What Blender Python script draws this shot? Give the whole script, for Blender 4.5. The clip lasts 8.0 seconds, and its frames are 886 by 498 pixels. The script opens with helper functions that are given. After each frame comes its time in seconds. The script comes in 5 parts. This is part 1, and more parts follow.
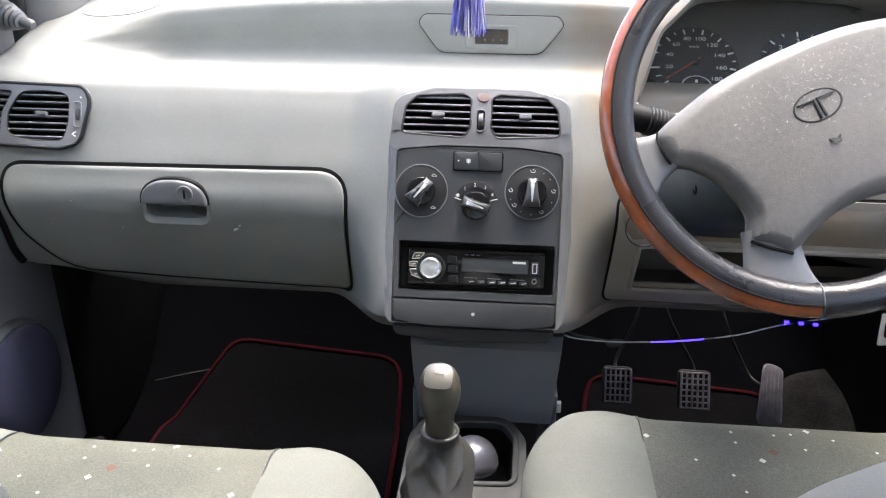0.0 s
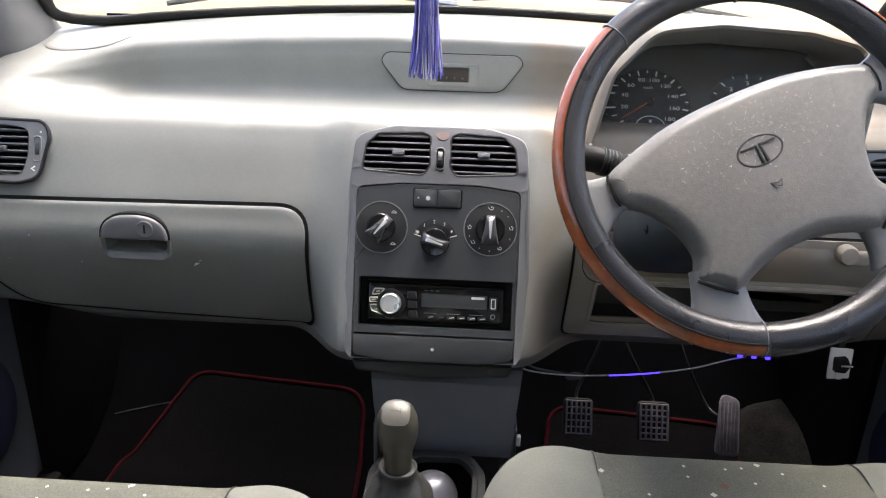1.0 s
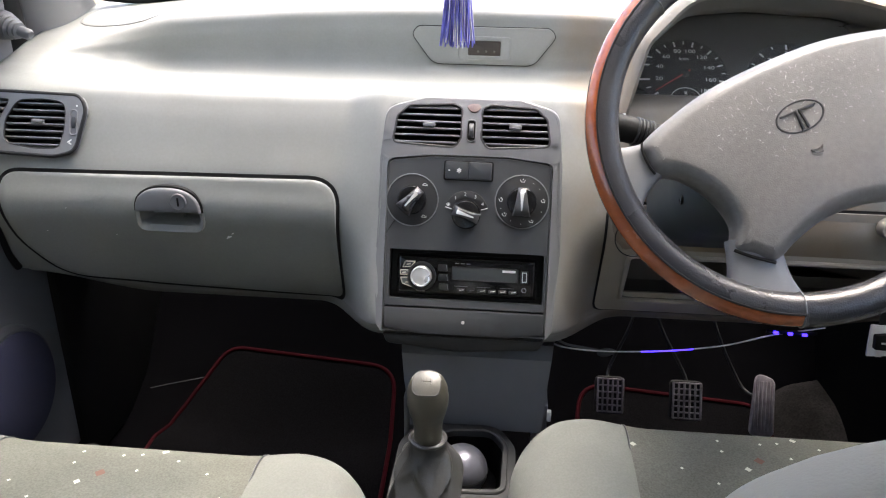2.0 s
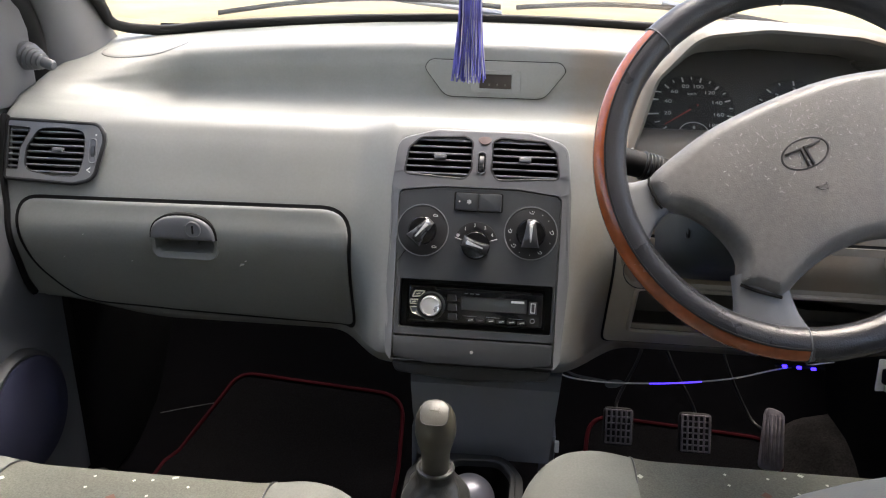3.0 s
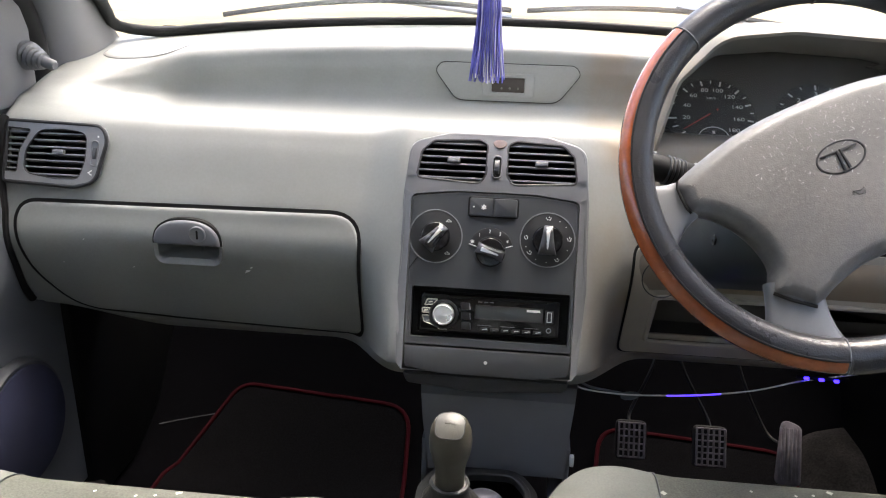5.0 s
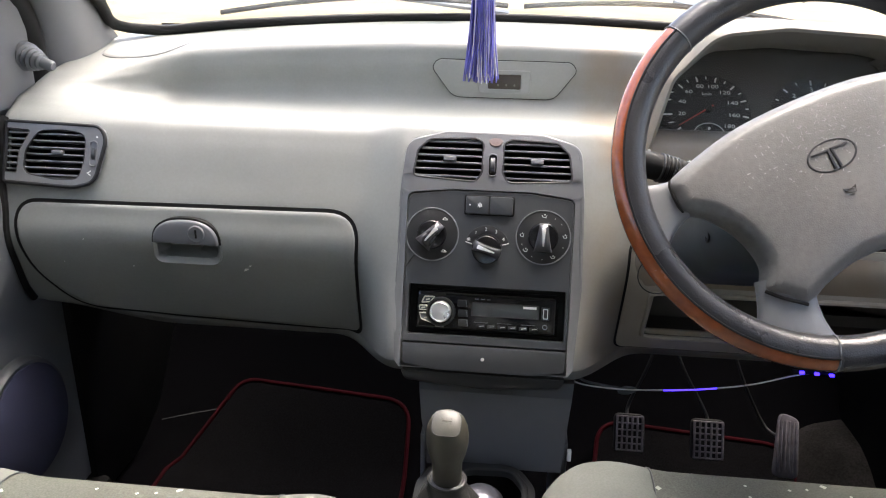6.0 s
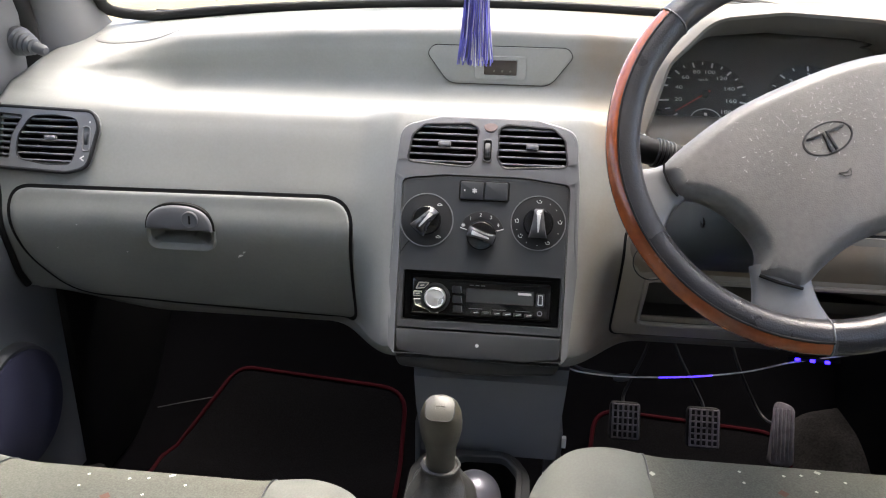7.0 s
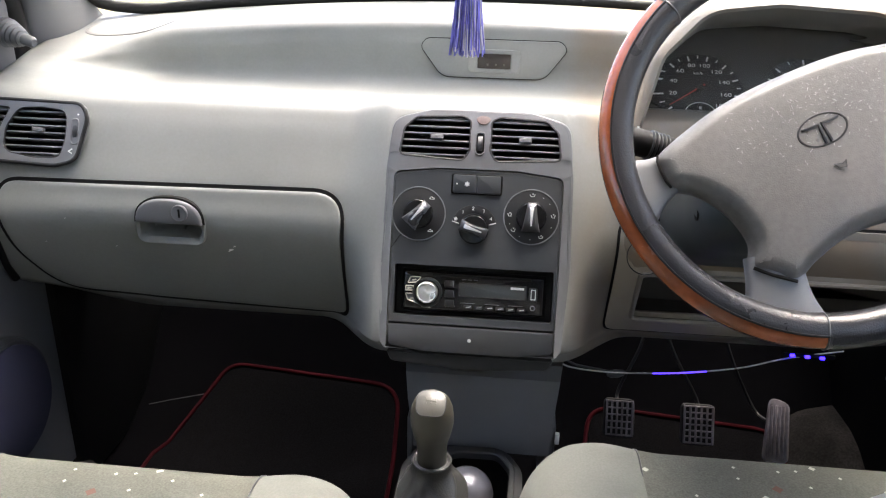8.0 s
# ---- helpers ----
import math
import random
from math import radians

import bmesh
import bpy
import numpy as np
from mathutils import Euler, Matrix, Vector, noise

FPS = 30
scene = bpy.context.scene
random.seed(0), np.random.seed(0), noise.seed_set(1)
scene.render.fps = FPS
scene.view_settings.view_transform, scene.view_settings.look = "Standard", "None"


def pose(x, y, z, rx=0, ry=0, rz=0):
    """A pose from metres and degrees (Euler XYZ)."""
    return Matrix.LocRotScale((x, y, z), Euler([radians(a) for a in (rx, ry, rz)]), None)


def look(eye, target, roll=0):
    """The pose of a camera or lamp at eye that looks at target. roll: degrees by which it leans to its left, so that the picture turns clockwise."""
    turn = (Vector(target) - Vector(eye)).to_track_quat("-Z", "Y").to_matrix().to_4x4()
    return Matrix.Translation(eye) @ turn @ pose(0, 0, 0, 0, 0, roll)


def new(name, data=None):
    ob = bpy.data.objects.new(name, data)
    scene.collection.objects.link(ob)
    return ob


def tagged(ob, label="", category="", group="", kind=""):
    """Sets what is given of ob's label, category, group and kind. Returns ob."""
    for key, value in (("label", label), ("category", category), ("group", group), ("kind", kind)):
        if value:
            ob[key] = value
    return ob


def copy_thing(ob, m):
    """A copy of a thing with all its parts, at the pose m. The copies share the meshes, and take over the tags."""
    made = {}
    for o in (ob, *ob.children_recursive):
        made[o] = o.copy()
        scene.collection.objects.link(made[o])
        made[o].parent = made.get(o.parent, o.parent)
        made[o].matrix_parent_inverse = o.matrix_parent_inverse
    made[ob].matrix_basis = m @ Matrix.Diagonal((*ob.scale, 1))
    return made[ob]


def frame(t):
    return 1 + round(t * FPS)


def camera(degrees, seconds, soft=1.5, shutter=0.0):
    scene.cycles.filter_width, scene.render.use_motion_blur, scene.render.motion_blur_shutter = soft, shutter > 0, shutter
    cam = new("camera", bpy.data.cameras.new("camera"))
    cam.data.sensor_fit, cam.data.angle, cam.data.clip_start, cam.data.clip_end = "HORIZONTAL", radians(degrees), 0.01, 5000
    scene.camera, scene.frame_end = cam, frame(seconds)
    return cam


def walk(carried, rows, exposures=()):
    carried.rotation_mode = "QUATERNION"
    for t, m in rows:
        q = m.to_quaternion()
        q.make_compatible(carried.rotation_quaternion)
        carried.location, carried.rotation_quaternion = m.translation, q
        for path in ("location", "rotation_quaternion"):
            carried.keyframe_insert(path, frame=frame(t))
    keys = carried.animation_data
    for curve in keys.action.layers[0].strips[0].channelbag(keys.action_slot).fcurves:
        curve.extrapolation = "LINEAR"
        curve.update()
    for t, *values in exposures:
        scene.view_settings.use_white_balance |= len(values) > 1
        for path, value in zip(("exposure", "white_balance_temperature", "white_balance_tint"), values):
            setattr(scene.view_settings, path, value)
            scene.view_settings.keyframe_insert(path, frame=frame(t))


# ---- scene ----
cam = camera(59.5, 8.0, soft=1.1)
PATH = [
    (0, (0.0375, 0.095, 0.9365), (-0.1155, 1.9175, 0.1285), 0.55),
    (0.2, (0.031, 0.0935, 0.943), (-0.046, 1.92, 0.1325), 1.35),
    (0.5, (0.0505, 0.093, 0.9535), (-0.0275, 1.9435, 0.199), 1.55),
    (1, (0.0525, 0.09, 0.9545), (-0.029, 1.943, 0.2075), 1.55),
    (1.2, (0.0495, 0.094, 0.9495), (-0.059, 1.9285, 0.1615), 1.0),
    (2.3, (0.055, 0.085, 0.936), (-0.109, 1.924, 0.167), 0.9),
    (2.5, (0.056, 0.084, 0.938), (-0.112, 1.946, 0.228), 1.0),
    (3, (0.055, 0.078, 0.945), (-0.135, 1.935, 0.228), 1.1),
    (3.5, (0.022, 0.109, 0.938), (-0.217, 1.935, 0.157), 0.5),
    (3.8, (0.005, 0.113, 0.927), (-0.25, 1.912, 0.092), 0.5),
    (4, (0.009, 0.112, 0.925), (-0.245, 1.928, 0.125), 0.9),
    (4.5, (0.021, 0.109, 0.931), (-0.2, 1.961, 0.209), 1.7),
    (4.7, (0.026, 0.106, 0.928), (-0.167, 1.973, 0.238), 1.8),
    (5.8, (0.036, 0.103, 0.938), (-0.146, 1.963, 0.227), 1.0),
    (6, (0.039, 0.102, 0.94), (-0.15, 1.96, 0.225), 1.0),
    (6.5, (0.042, 0.106, 0.93), (-0.147, 1.954, 0.188), 1.0),
    (7, (0.045, 0.104, 0.931), (-0.141, 1.955, 0.197), 1.1),
    (7.5, (0.049, 0.11, 0.922), (-0.131, 1.962, 0.188), 1.2),
    (8, (0.05, 0.111, 0.921), (-0.127, 1.963, 0.186), 1.3),
]
walk(cam, [(t, look(eye, target, roll)) for t, eye, target, roll in PATH], [(0, 2.95, 6600, 12), (0.5, 3.06, 6680, 12), (1, 2.44, 6760, 12), (2.5, 2.74, 6850, 12), (3, 2.21, 6950, 12), (3.5, 2.44, 6820, 12), (4, 3.07, 6760, 12), (4.5, 2.59, 6850, 12), (6, 2.48, 6850, 12), (6.5, 2.75, 6800, 12), (7, 2.5, 6830, 12), (7.5, 2.56, 6830, 12), (8, 2.62, 6850, 12)])
# ---- light ----
world = bpy.data.worlds.new("sky")
scene.world = world
world.use_nodes = True
wn = world.node_tree.nodes
sky = wn.new("ShaderNodeTexSky")
sky.sky_type, sky.sun_disc = "NISHITA", False
sky.sun_elevation, sky.sun_rotation = radians(70), radians(25)
sky.dust_density, sky.air_density = 3.0, 1.0
wn["Background"].inputs["Strength"].default_value = 0.14
world.node_tree.links.new(sky.outputs[0], wn["Background"].inputs["Color"])
sun = new("sun", bpy.data.lights.new("sun", "SUN"))
sun.data.energy, sun.data.angle, sun.data.color = 0.95, radians(35), (1.0, 0.96, 0.9)
sun.matrix_world = look((0.72, 2.35, 5.1), (0, 0.8, 0.4))


# ---- materials ----
def material(name, color, rough=0.5, metal=0.0, vary=0.12, scale=8.0, grain=900.0, bump=0.08, coat=0.0, dust=0.0, dust_color=(0.42, 0.38, 0.32), spec=0.5, speck=0.0):
    """A painted or moulded surface: colour drifting at two scales, fine grain in the relief, a film of dust in patches."""
    m = bpy.data.materials.new(name)
    m.use_nodes = True
    nt = m.node_tree
    n, ln = nt.nodes, nt.links
    b = n["Principled BSDF"]
    tc = n.new("ShaderNodeTexCoord")
    big = n.new("ShaderNodeTexNoise")
    big.inputs["Scale"].default_value, big.inputs["Detail"].default_value = scale, 6
    fine = n.new("ShaderNodeTexNoise")
    fine.inputs["Scale"].default_value, fine.inputs["Detail"].default_value = grain, 2
    for t in (big, fine):
        ln.new(tc.outputs["Object"], t.inputs["Vector"])
    ramp = n.new("ShaderNodeMapRange")
    ramp.inputs["From Min"].default_value, ramp.inputs["From Max"].default_value = 0.3, 0.7
    ramp.inputs["To Min"].default_value, ramp.inputs["To Max"].default_value = 1 - vary, 1 + vary
    ln.new(big.outputs["Fac"], ramp.inputs["Value"])
    mul = n.new("ShaderNodeVectorMath")
    mul.operation = "SCALE"
    mul.inputs[0].default_value = color
    ln.new(ramp.outputs[0], mul.inputs["Scale"])
    out = mul.outputs[0]
    if speck:
        weave = n.new("ShaderNodeTexNoise")
        weave.inputs["Scale"].default_value, weave.inputs["Detail"].default_value = grain * 0.28, 4
        ln.new(tc.outputs["Object"], weave.inputs["Vector"])
        wr = n.new("ShaderNodeMapRange")
        wr.inputs["From Min"].default_value, wr.inputs["From Max"].default_value = 0.32, 0.68
        wr.inputs["To Min"].default_value, wr.inputs["To Max"].default_value = 1 - speck, 1 + speck
        ln.new(weave.outputs["Fac"], wr.inputs["Value"])
        again = n.new("ShaderNodeVectorMath")
        again.operation = "SCALE"
        ln.new(out, again.inputs[0])
        ln.new(wr.outputs[0], again.inputs["Scale"])
        out = again.outputs[0]
    if dust:
        spots = n.new("ShaderNodeTexNoise")
        spots.inputs["Scale"].default_value, spots.inputs["Detail"].default_value = 3.1, 9
        ln.new(tc.outputs["Object"], spots.inputs["Vector"])
        dr = n.new("ShaderNodeMapRange")
        dr.inputs["From Min"].default_value, dr.inputs["From Max"].default_value = 0.38, 0.72
        dr.inputs["To Min"].default_value, dr.inputs["To Max"].default_value = 0.0, dust
        ln.new(spots.outputs["Fac"], dr.inputs["Value"])
        mix = n.new("ShaderNodeMix")
        mix.data_type = "RGBA"
        ln.new(dr.outputs[0], mix.inputs["Factor"])
        ln.new(out, mix.inputs["A"])
        mix.inputs["B"].default_value = (*dust_color, 1)
        out = mix.outputs["Result"]
    ln.new(out, b.inputs["Base Color"])
    b.inputs["Metallic"].default_value, b.inputs["Coat Weight"].default_value, b.inputs["Specular IOR Level"].default_value = metal, coat, spec
    rr = n.new("ShaderNodeMapRange")
    rr.inputs["From Min"].default_value, rr.inputs["From Max"].default_value = 0.3, 0.7
    rr.inputs["To Min"].default_value, rr.inputs["To Max"].default_value = max(0.02, rough - 0.06), min(1, rough + 0.06)
    ln.new(big.outputs["Fac"], rr.inputs["Value"])
    ln.new(rr.outputs[0], b.inputs["Roughness"])
    if bump:
        bp = n.new("ShaderNodeBump")
        bp.inputs["Strength"].default_value, bp.inputs["Distance"].default_value = bump, 0.001
        ln.new(fine.outputs["Fac"], bp.inputs["Height"])
        ln.new(bp.outputs[0], b.inputs["Normal"])
    return m


def glass(name, rough=0.0, tint=(1, 1, 1), ior=1.45):
    m = bpy.data.materials.new(name)
    m.use_nodes = True
    b = m.node_tree.nodes["Principled BSDF"]
    b.inputs["Base Color"].default_value = (*tint, 1)
    b.inputs["Transmission Weight"].default_value, b.inputs["Roughness"].default_value, b.inputs["IOR"].default_value = 1.0, rough, ior
    return m


def glow(name, color, strength):
    m = bpy.data.materials.new(name)
    m.use_nodes = True
    b = m.node_tree.nodes["Principled BSDF"]
    b.inputs["Base Color"].default_value = (*color, 1)
    b.inputs["Emission Color"].default_value, b.inputs["Emission Strength"].default_value = (*color, 1), strength
    return m


DASH = material("dash_plastic", (0.233, 0.243, 0.233), 0.46, vary=0.07, dust=0.10, spec=0.4, speck=0.03)
BEZEL = material("bezel_plastic", (0.125, 0.131, 0.140), 0.40, vary=0.06, dust=0.08)
PANEL = material("panel_plastic", (0.041, 0.045, 0.049), 0.45, vary=0.08, dust=0.06)
DARK = material("dark_plastic", (0.014, 0.0145, 0.015), 0.5)
BLACK = material("black_plastic", (0.008, 0.008, 0.008), 0.55, spec=0.2)
GLOSS = material("gloss_black", (0.008, 0.008, 0.009), 0.12, bump=0.0, coat=0.3)
RUBBER = material("rubber", (0.02, 0.02, 0.02), 0.75, dust=0.15)
CHAMPAGNE = material("champagne_trim", (0.62, 0.57, 0.48), 0.28, metal=0.6, vary=0.05, bump=0.02)
CHROME = material("brushed_metal", (0.75, 0.75, 0.73), 0.30, metal=0.7, vary=0.05, bump=0.02)
HUB = material("hub_vinyl", (0.155, 0.152, 0.147), 0.42, vary=0.12, scale=14, grain=700, bump=0.2, speck=0.10, dust=0.45, dust_color=(0.125, 0.105, 0.085))
SPOKE = material("spoke_plastic", (0.180, 0.182, 0.190), 0.36, vary=0.08, scale=20, grain=800, bump=0.12)
PRINT = material("gauge_print", (0.92, 0.92, 0.90), 0.5, vary=0.02, bump=0)
MARK = material("worn_print", (0.55, 0.55, 0.53), 0.6, vary=0.1, bump=0)
LEATHER = material("black_leather", (0.018, 0.019, 0.023), 0.29, grain=600, bump=0.35, dust=0.03)
WOOD = material("wood_trim", (0.25, 0.062, 0.018), 0.22, vary=0.22, scale=24, coat=0.7, speck=0.10, grain=500, bump=0.04)
TAN = material("lower_dash_plastic", (0.33, 0.295, 0.25), 0.5, dust=0.3)
FABRIC_LIGHT = material("light_fabric", (0.145, 0.152, 0.136), 0.9, speck=0.07, spec=0.15, grain=1500, bump=0.3, vary=0.08, dust=0.12, dust_color=(0.20, 0.19, 0.165))
# Lighter than the cushion fabric: light from behind is put into this colour.
BACK_LIT = material("seat_back_lit", (0.43, 0.425, 0.39), 0.6, vary=0.08, grain=900, bump=0.3, dust=0.1)
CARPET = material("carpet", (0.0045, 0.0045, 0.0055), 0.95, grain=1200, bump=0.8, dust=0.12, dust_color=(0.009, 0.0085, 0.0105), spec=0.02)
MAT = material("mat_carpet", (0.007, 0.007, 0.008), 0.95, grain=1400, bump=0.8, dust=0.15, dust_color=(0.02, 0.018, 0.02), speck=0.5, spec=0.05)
RED = material("red_binding", (0.050, 0.004, 0.008), 0.8, spec=0.1, grain=1500, bump=0.5)
DOOR = material("door_plastic", (0.104, 0.110, 0.119), 0.5, vary=0.06, dust=0.1)
# The cloth's blue stands in for the glow of the blue lamps.
POD = material("speaker_cloth", (0.019, 0.021, 0.048), 0.85, grain=1500, bump=0.5)
BOOT = material("gaiter_leather", (0.036, 0.036, 0.034), 0.36, grain=600, bump=0.4)
KNOB = material("worn_knob", (0.060, 0.055, 0.042), 0.36, vary=0.15, scale=40)
WHITE = material("white_print", (0.75, 0.75, 0.73), 0.6, vary=0.03, bump=0)
REDPRINT = material("red_print", (0.55, 0.04, 0.03), 0.5, vary=0.03, bump=0)
TASSEL = material("tassel_thread", (0.13, 0.13, 0.50), 0.35, vary=0.4, scale=60, bump=0)
TASSEL2 = material("tassel_tinsel", (0.72, 0.72, 0.85), 0.22, metal=0.35, bump=0)
HEADLINER = material("headliner", (0.46, 0.45, 0.42), 0.9, grain=700, bump=0.4)
PAINT = material("body_paint", (0.5, 0.5, 0.5), 0.3)
GLASS = glass("window_glass")
# Tint added to hold back light through the passenger's window.
SIDE_TINT = glass("side_tint_glass", 0.0, (0.62, 0.63, 0.62))
LENS = glass("cluster_lens", 0.02, ior=1.16)
# Tan diffuse share: reflection haze and some dust painted into the lens.
film = LENS.node_tree.nodes.new("ShaderNodeBsdfDiffuse")
film.inputs["Color"].default_value = (0.55, 0.50, 0.43, 1)
dust_haze = LENS.node_tree.nodes.new("ShaderNodeMixShader")
dust_haze.inputs[0].default_value = 0.06
LENS.node_tree.links.new(LENS.node_tree.nodes["Principled BSDF"].outputs[0], dust_haze.inputs[1])
LENS.node_tree.links.new(film.outputs[0], dust_haze.inputs[2])
LENS.node_tree.links.new(dust_haze.outputs[0], LENS.node_tree.nodes["Material Output"].inputs["Surface"])
LED = glow("blue_led", (0.012, 0.006, 1.0), 3.0)
LINING = material("hood_lining", (0.135, 0.127, 0.114), 0.55, vary=0.08, dust=0.15)
TUNNEL = material("tunnel_plastic", (0.092, 0.098, 0.106), 0.45, vary=0.08, dust=0.1)
UPPER = material("tunnel_upper_plastic", (0.150, 0.160, 0.178), 0.42, vary=0.10, dust=0.08)
SIDE_VENT = material("side_vent_plastic", (0.160, 0.167, 0.174), 0.40, vary=0.06, dust=0.08)
TRAY = material("tray_plastic", (0.024, 0.025, 0.026), 0.5, vary=0.1, dust=0.03)
GRIP = material("knob_grip", (0.11, 0.11, 0.115), 0.26, metal=0.55, vary=0.05, bump=0.02)
# Dark version of the fascia brown, carrying the recess's shade.
SHELF_SHADE = material("shelf_shade_plastic", (0.022, 0.020, 0.018), 0.55, dust=0.15)
# Nearly black: the shade of a deeper well is put into this colour.
WELL = material("tray_well_shade", (0.003, 0.003, 0.003), 0.9, spec=0.03)
PEDAL = material("pedal_rubber", (0.32, 0.295, 0.33), 0.55, vary=0.35, scale=60, dust=0.4)


def seat_cloth():
    m = material("patterned_fabric", (0.098, 0.103, 0.090), 0.95, speck=0.20, spec=0.1, grain=1600, bump=0.6, vary=0.12, dust=0.25, dust_color=(0.27, 0.25, 0.19))
    nt = m.node_tree
    n, ln = nt.nodes, nt.links
    b = n["Principled BSDF"]
    base = b.inputs["Base Color"].links[0].from_socket
    tc = n.new("ShaderNodeTexCoord")
    parts_ = n.new("ShaderNodeSeparateXYZ")
    ln.new(tc.outputs["Object"], parts_.inputs[0])
    rise = n.new("ShaderNodeMath")
    ln.new(parts_.outputs[1], rise.inputs[0])
    ln.new(parts_.outputs[2], rise.inputs[1])
    flat_ = n.new("ShaderNodeCombineXYZ")
    ln.new(parts_.outputs[0], flat_.inputs[0])
    ln.new(rise.outputs[0], flat_.inputs[1])
    for scale, limit, keep, color in ((24.0, 0.052, 0.40, (0.50, 0.50, 0.44, 1)), (11.0, 0.045, 0.35, (0.46, 0.46, 0.40, 1)), (8.0, 0.05, 0.66, (0.12, 0.065, 0.055, 1))):
        v = n.new("ShaderNodeTexVoronoi")
        v.distance, v.voronoi_dimensions = "MANHATTAN", "2D"
        v.inputs["Scale"].default_value = scale
        ln.new(flat_.outputs[0], v.inputs["Vector"])
        near = n.new("ShaderNodeMath")
        near.operation = "LESS_THAN"
        near.inputs[1].default_value = limit
        ln.new(v.outputs["Distance"], near.inputs[0])
        sep = n.new("ShaderNodeSeparateColor")
        ln.new(v.outputs["Color"], sep.inputs[0])
        some = n.new("ShaderNodeMath")
        some.operation = "GREATER_THAN"
        some.inputs[1].default_value = keep
        ln.new(sep.outputs[0], some.inputs[0])
        both = n.new("ShaderNodeMath")
        both.operation = "MULTIPLY"
        ln.new(near.outputs[0], both.inputs[0])
        ln.new(some.outputs[0], both.inputs[1])
        mix = n.new("ShaderNodeMix")
        mix.data_type = "RGBA"
        ln.new(both.outputs[0], mix.inputs["Factor"])
        ln.new(base, mix.inputs["A"])
        mix.inputs["B"].default_value = color
        base = mix.outputs["Result"]
    ln.new(base, b.inputs["Base Color"])
    return m


CLOTH = seat_cloth()


def grime(m, x0, x1, color, most):
    """Brown hand grime on one side of a moulding, patchy, from x0 on."""
    nt = m.node_tree
    n, ln = nt.nodes, nt.links
    b = n["Principled BSDF"]
    base = b.inputs["Base Color"].links[0].from_socket
    tc, sep = n.new("ShaderNodeTexCoord"), n.new("ShaderNodeSeparateXYZ")
    ln.new(tc.outputs["Object"], sep.inputs[0])
    ramp = n.new("ShaderNodeMapRange")
    ramp.interpolation_type = "SMOOTHSTEP"
    ramp.inputs["From Min"].default_value, ramp.inputs["From Max"].default_value = x0, x1
    ln.new(sep.outputs[0], ramp.inputs["Value"])
    patch = n.new("ShaderNodeTexNoise")
    patch.inputs["Scale"].default_value, patch.inputs["Detail"].default_value = 7.0, 8
    ln.new(tc.outputs["Object"], patch.inputs["Vector"])
    some = n.new("ShaderNodeMapRange")
    some.inputs["From Min"].default_value, some.inputs["From Max"].default_value = 0.32, 0.62
    some.inputs["To Max"].default_value = most
    ln.new(patch.outputs["Fac"], some.inputs["Value"])
    both = n.new("ShaderNodeMath")
    both.operation = "MULTIPLY"
    ln.new(ramp.outputs[0], both.inputs[0])
    ln.new(some.outputs[0], both.inputs[1])
    mix = n.new("ShaderNodeMix")
    mix.data_type = "RGBA"
    ln.new(both.outputs[0], mix.inputs["Factor"])
    ln.new(base, mix.inputs["A"])
    mix.inputs["B"].default_value = (*color, 1)
    ln.new(mix.outputs["Result"], b.inputs["Base Color"])


grime(DASH, 0.10, 0.16, (0.23, 0.165, 0.105), 0.75)


# ---- building tools ----
def smoothstep(x, a=0.0, b=1.0):
    t = min(1.0, max(0.0, (x - a) / (b - a)))
    return t * t * (3 - 2 * t)


def thing(name, label, category, group="", at=None, kind=""):
    ob = new(name)
    ob.empty_display_size = 0.05
    if at is not None:
        ob.matrix_world = at
    return tagged(ob, label, category, group, kind)


def part(name, bm, mat, parent=None, label="", smooth=True):
    me = bpy.data.meshes.new(name)
    bmesh.ops.recalc_face_normals(bm, faces=bm.faces)
    bm.to_mesh(me)
    bm.free()
    me.materials.append(mat)
    if smooth:
        me.shade_smooth()
        me.set_sharp_from_angle(angle=radians(40))
    ob = new(name, me)
    if parent is not None:
        ob.parent = parent
    return tagged(ob, label)


def at(bm, m):
    bmesh.ops.transform(bm, matrix=m, verts=bm.verts)
    return bm


def merge(a, b):
    """Adds b's faces to a."""
    vs = [a.verts.new(v.co) for v in b.verts]
    b.verts.index_update()
    for f in b.faces:
        a.faces.new([vs[v.index] for v in f.verts])
    b.free()
    return a


def loft(rings, close=True, cap=True, mouth=False):
    """Skin over rings of equally many points; with a mouth, the first ring stays open."""
    bm = bmesh.new()
    rows = [[bm.verts.new(p) for p in r] for r in rings]
    n = len(rows[0])
    for a, b in zip(rows, rows[1:]):
        for i in range(n if close else n - 1):
            j = (i + 1) % n
            bm.faces.new((a[i], a[j], b[j], b[i]))
    if cap and close:
        if not mouth:
            bm.faces.new(rows[0][::-1])
        bm.faces.new(rows[-1])
    return bm


def box(x0, x1, y0, y1, z0, z1, bevel=0.0, seg=2):
    bm = bmesh.new()
    bmesh.ops.create_cube(bm, size=1)
    at(bm, pose((x0 + x1) / 2, (y0 + y1) / 2, (z0 + z1) / 2) @ Matrix.Diagonal((abs(x1 - x0), abs(y1 - y0), abs(z1 - z0), 1)))
    if bevel:
        bmesh.ops.bevel(bm, geom=bm.edges, offset=bevel, segments=seg, affect="EDGES", profile=0.5)
    return bm


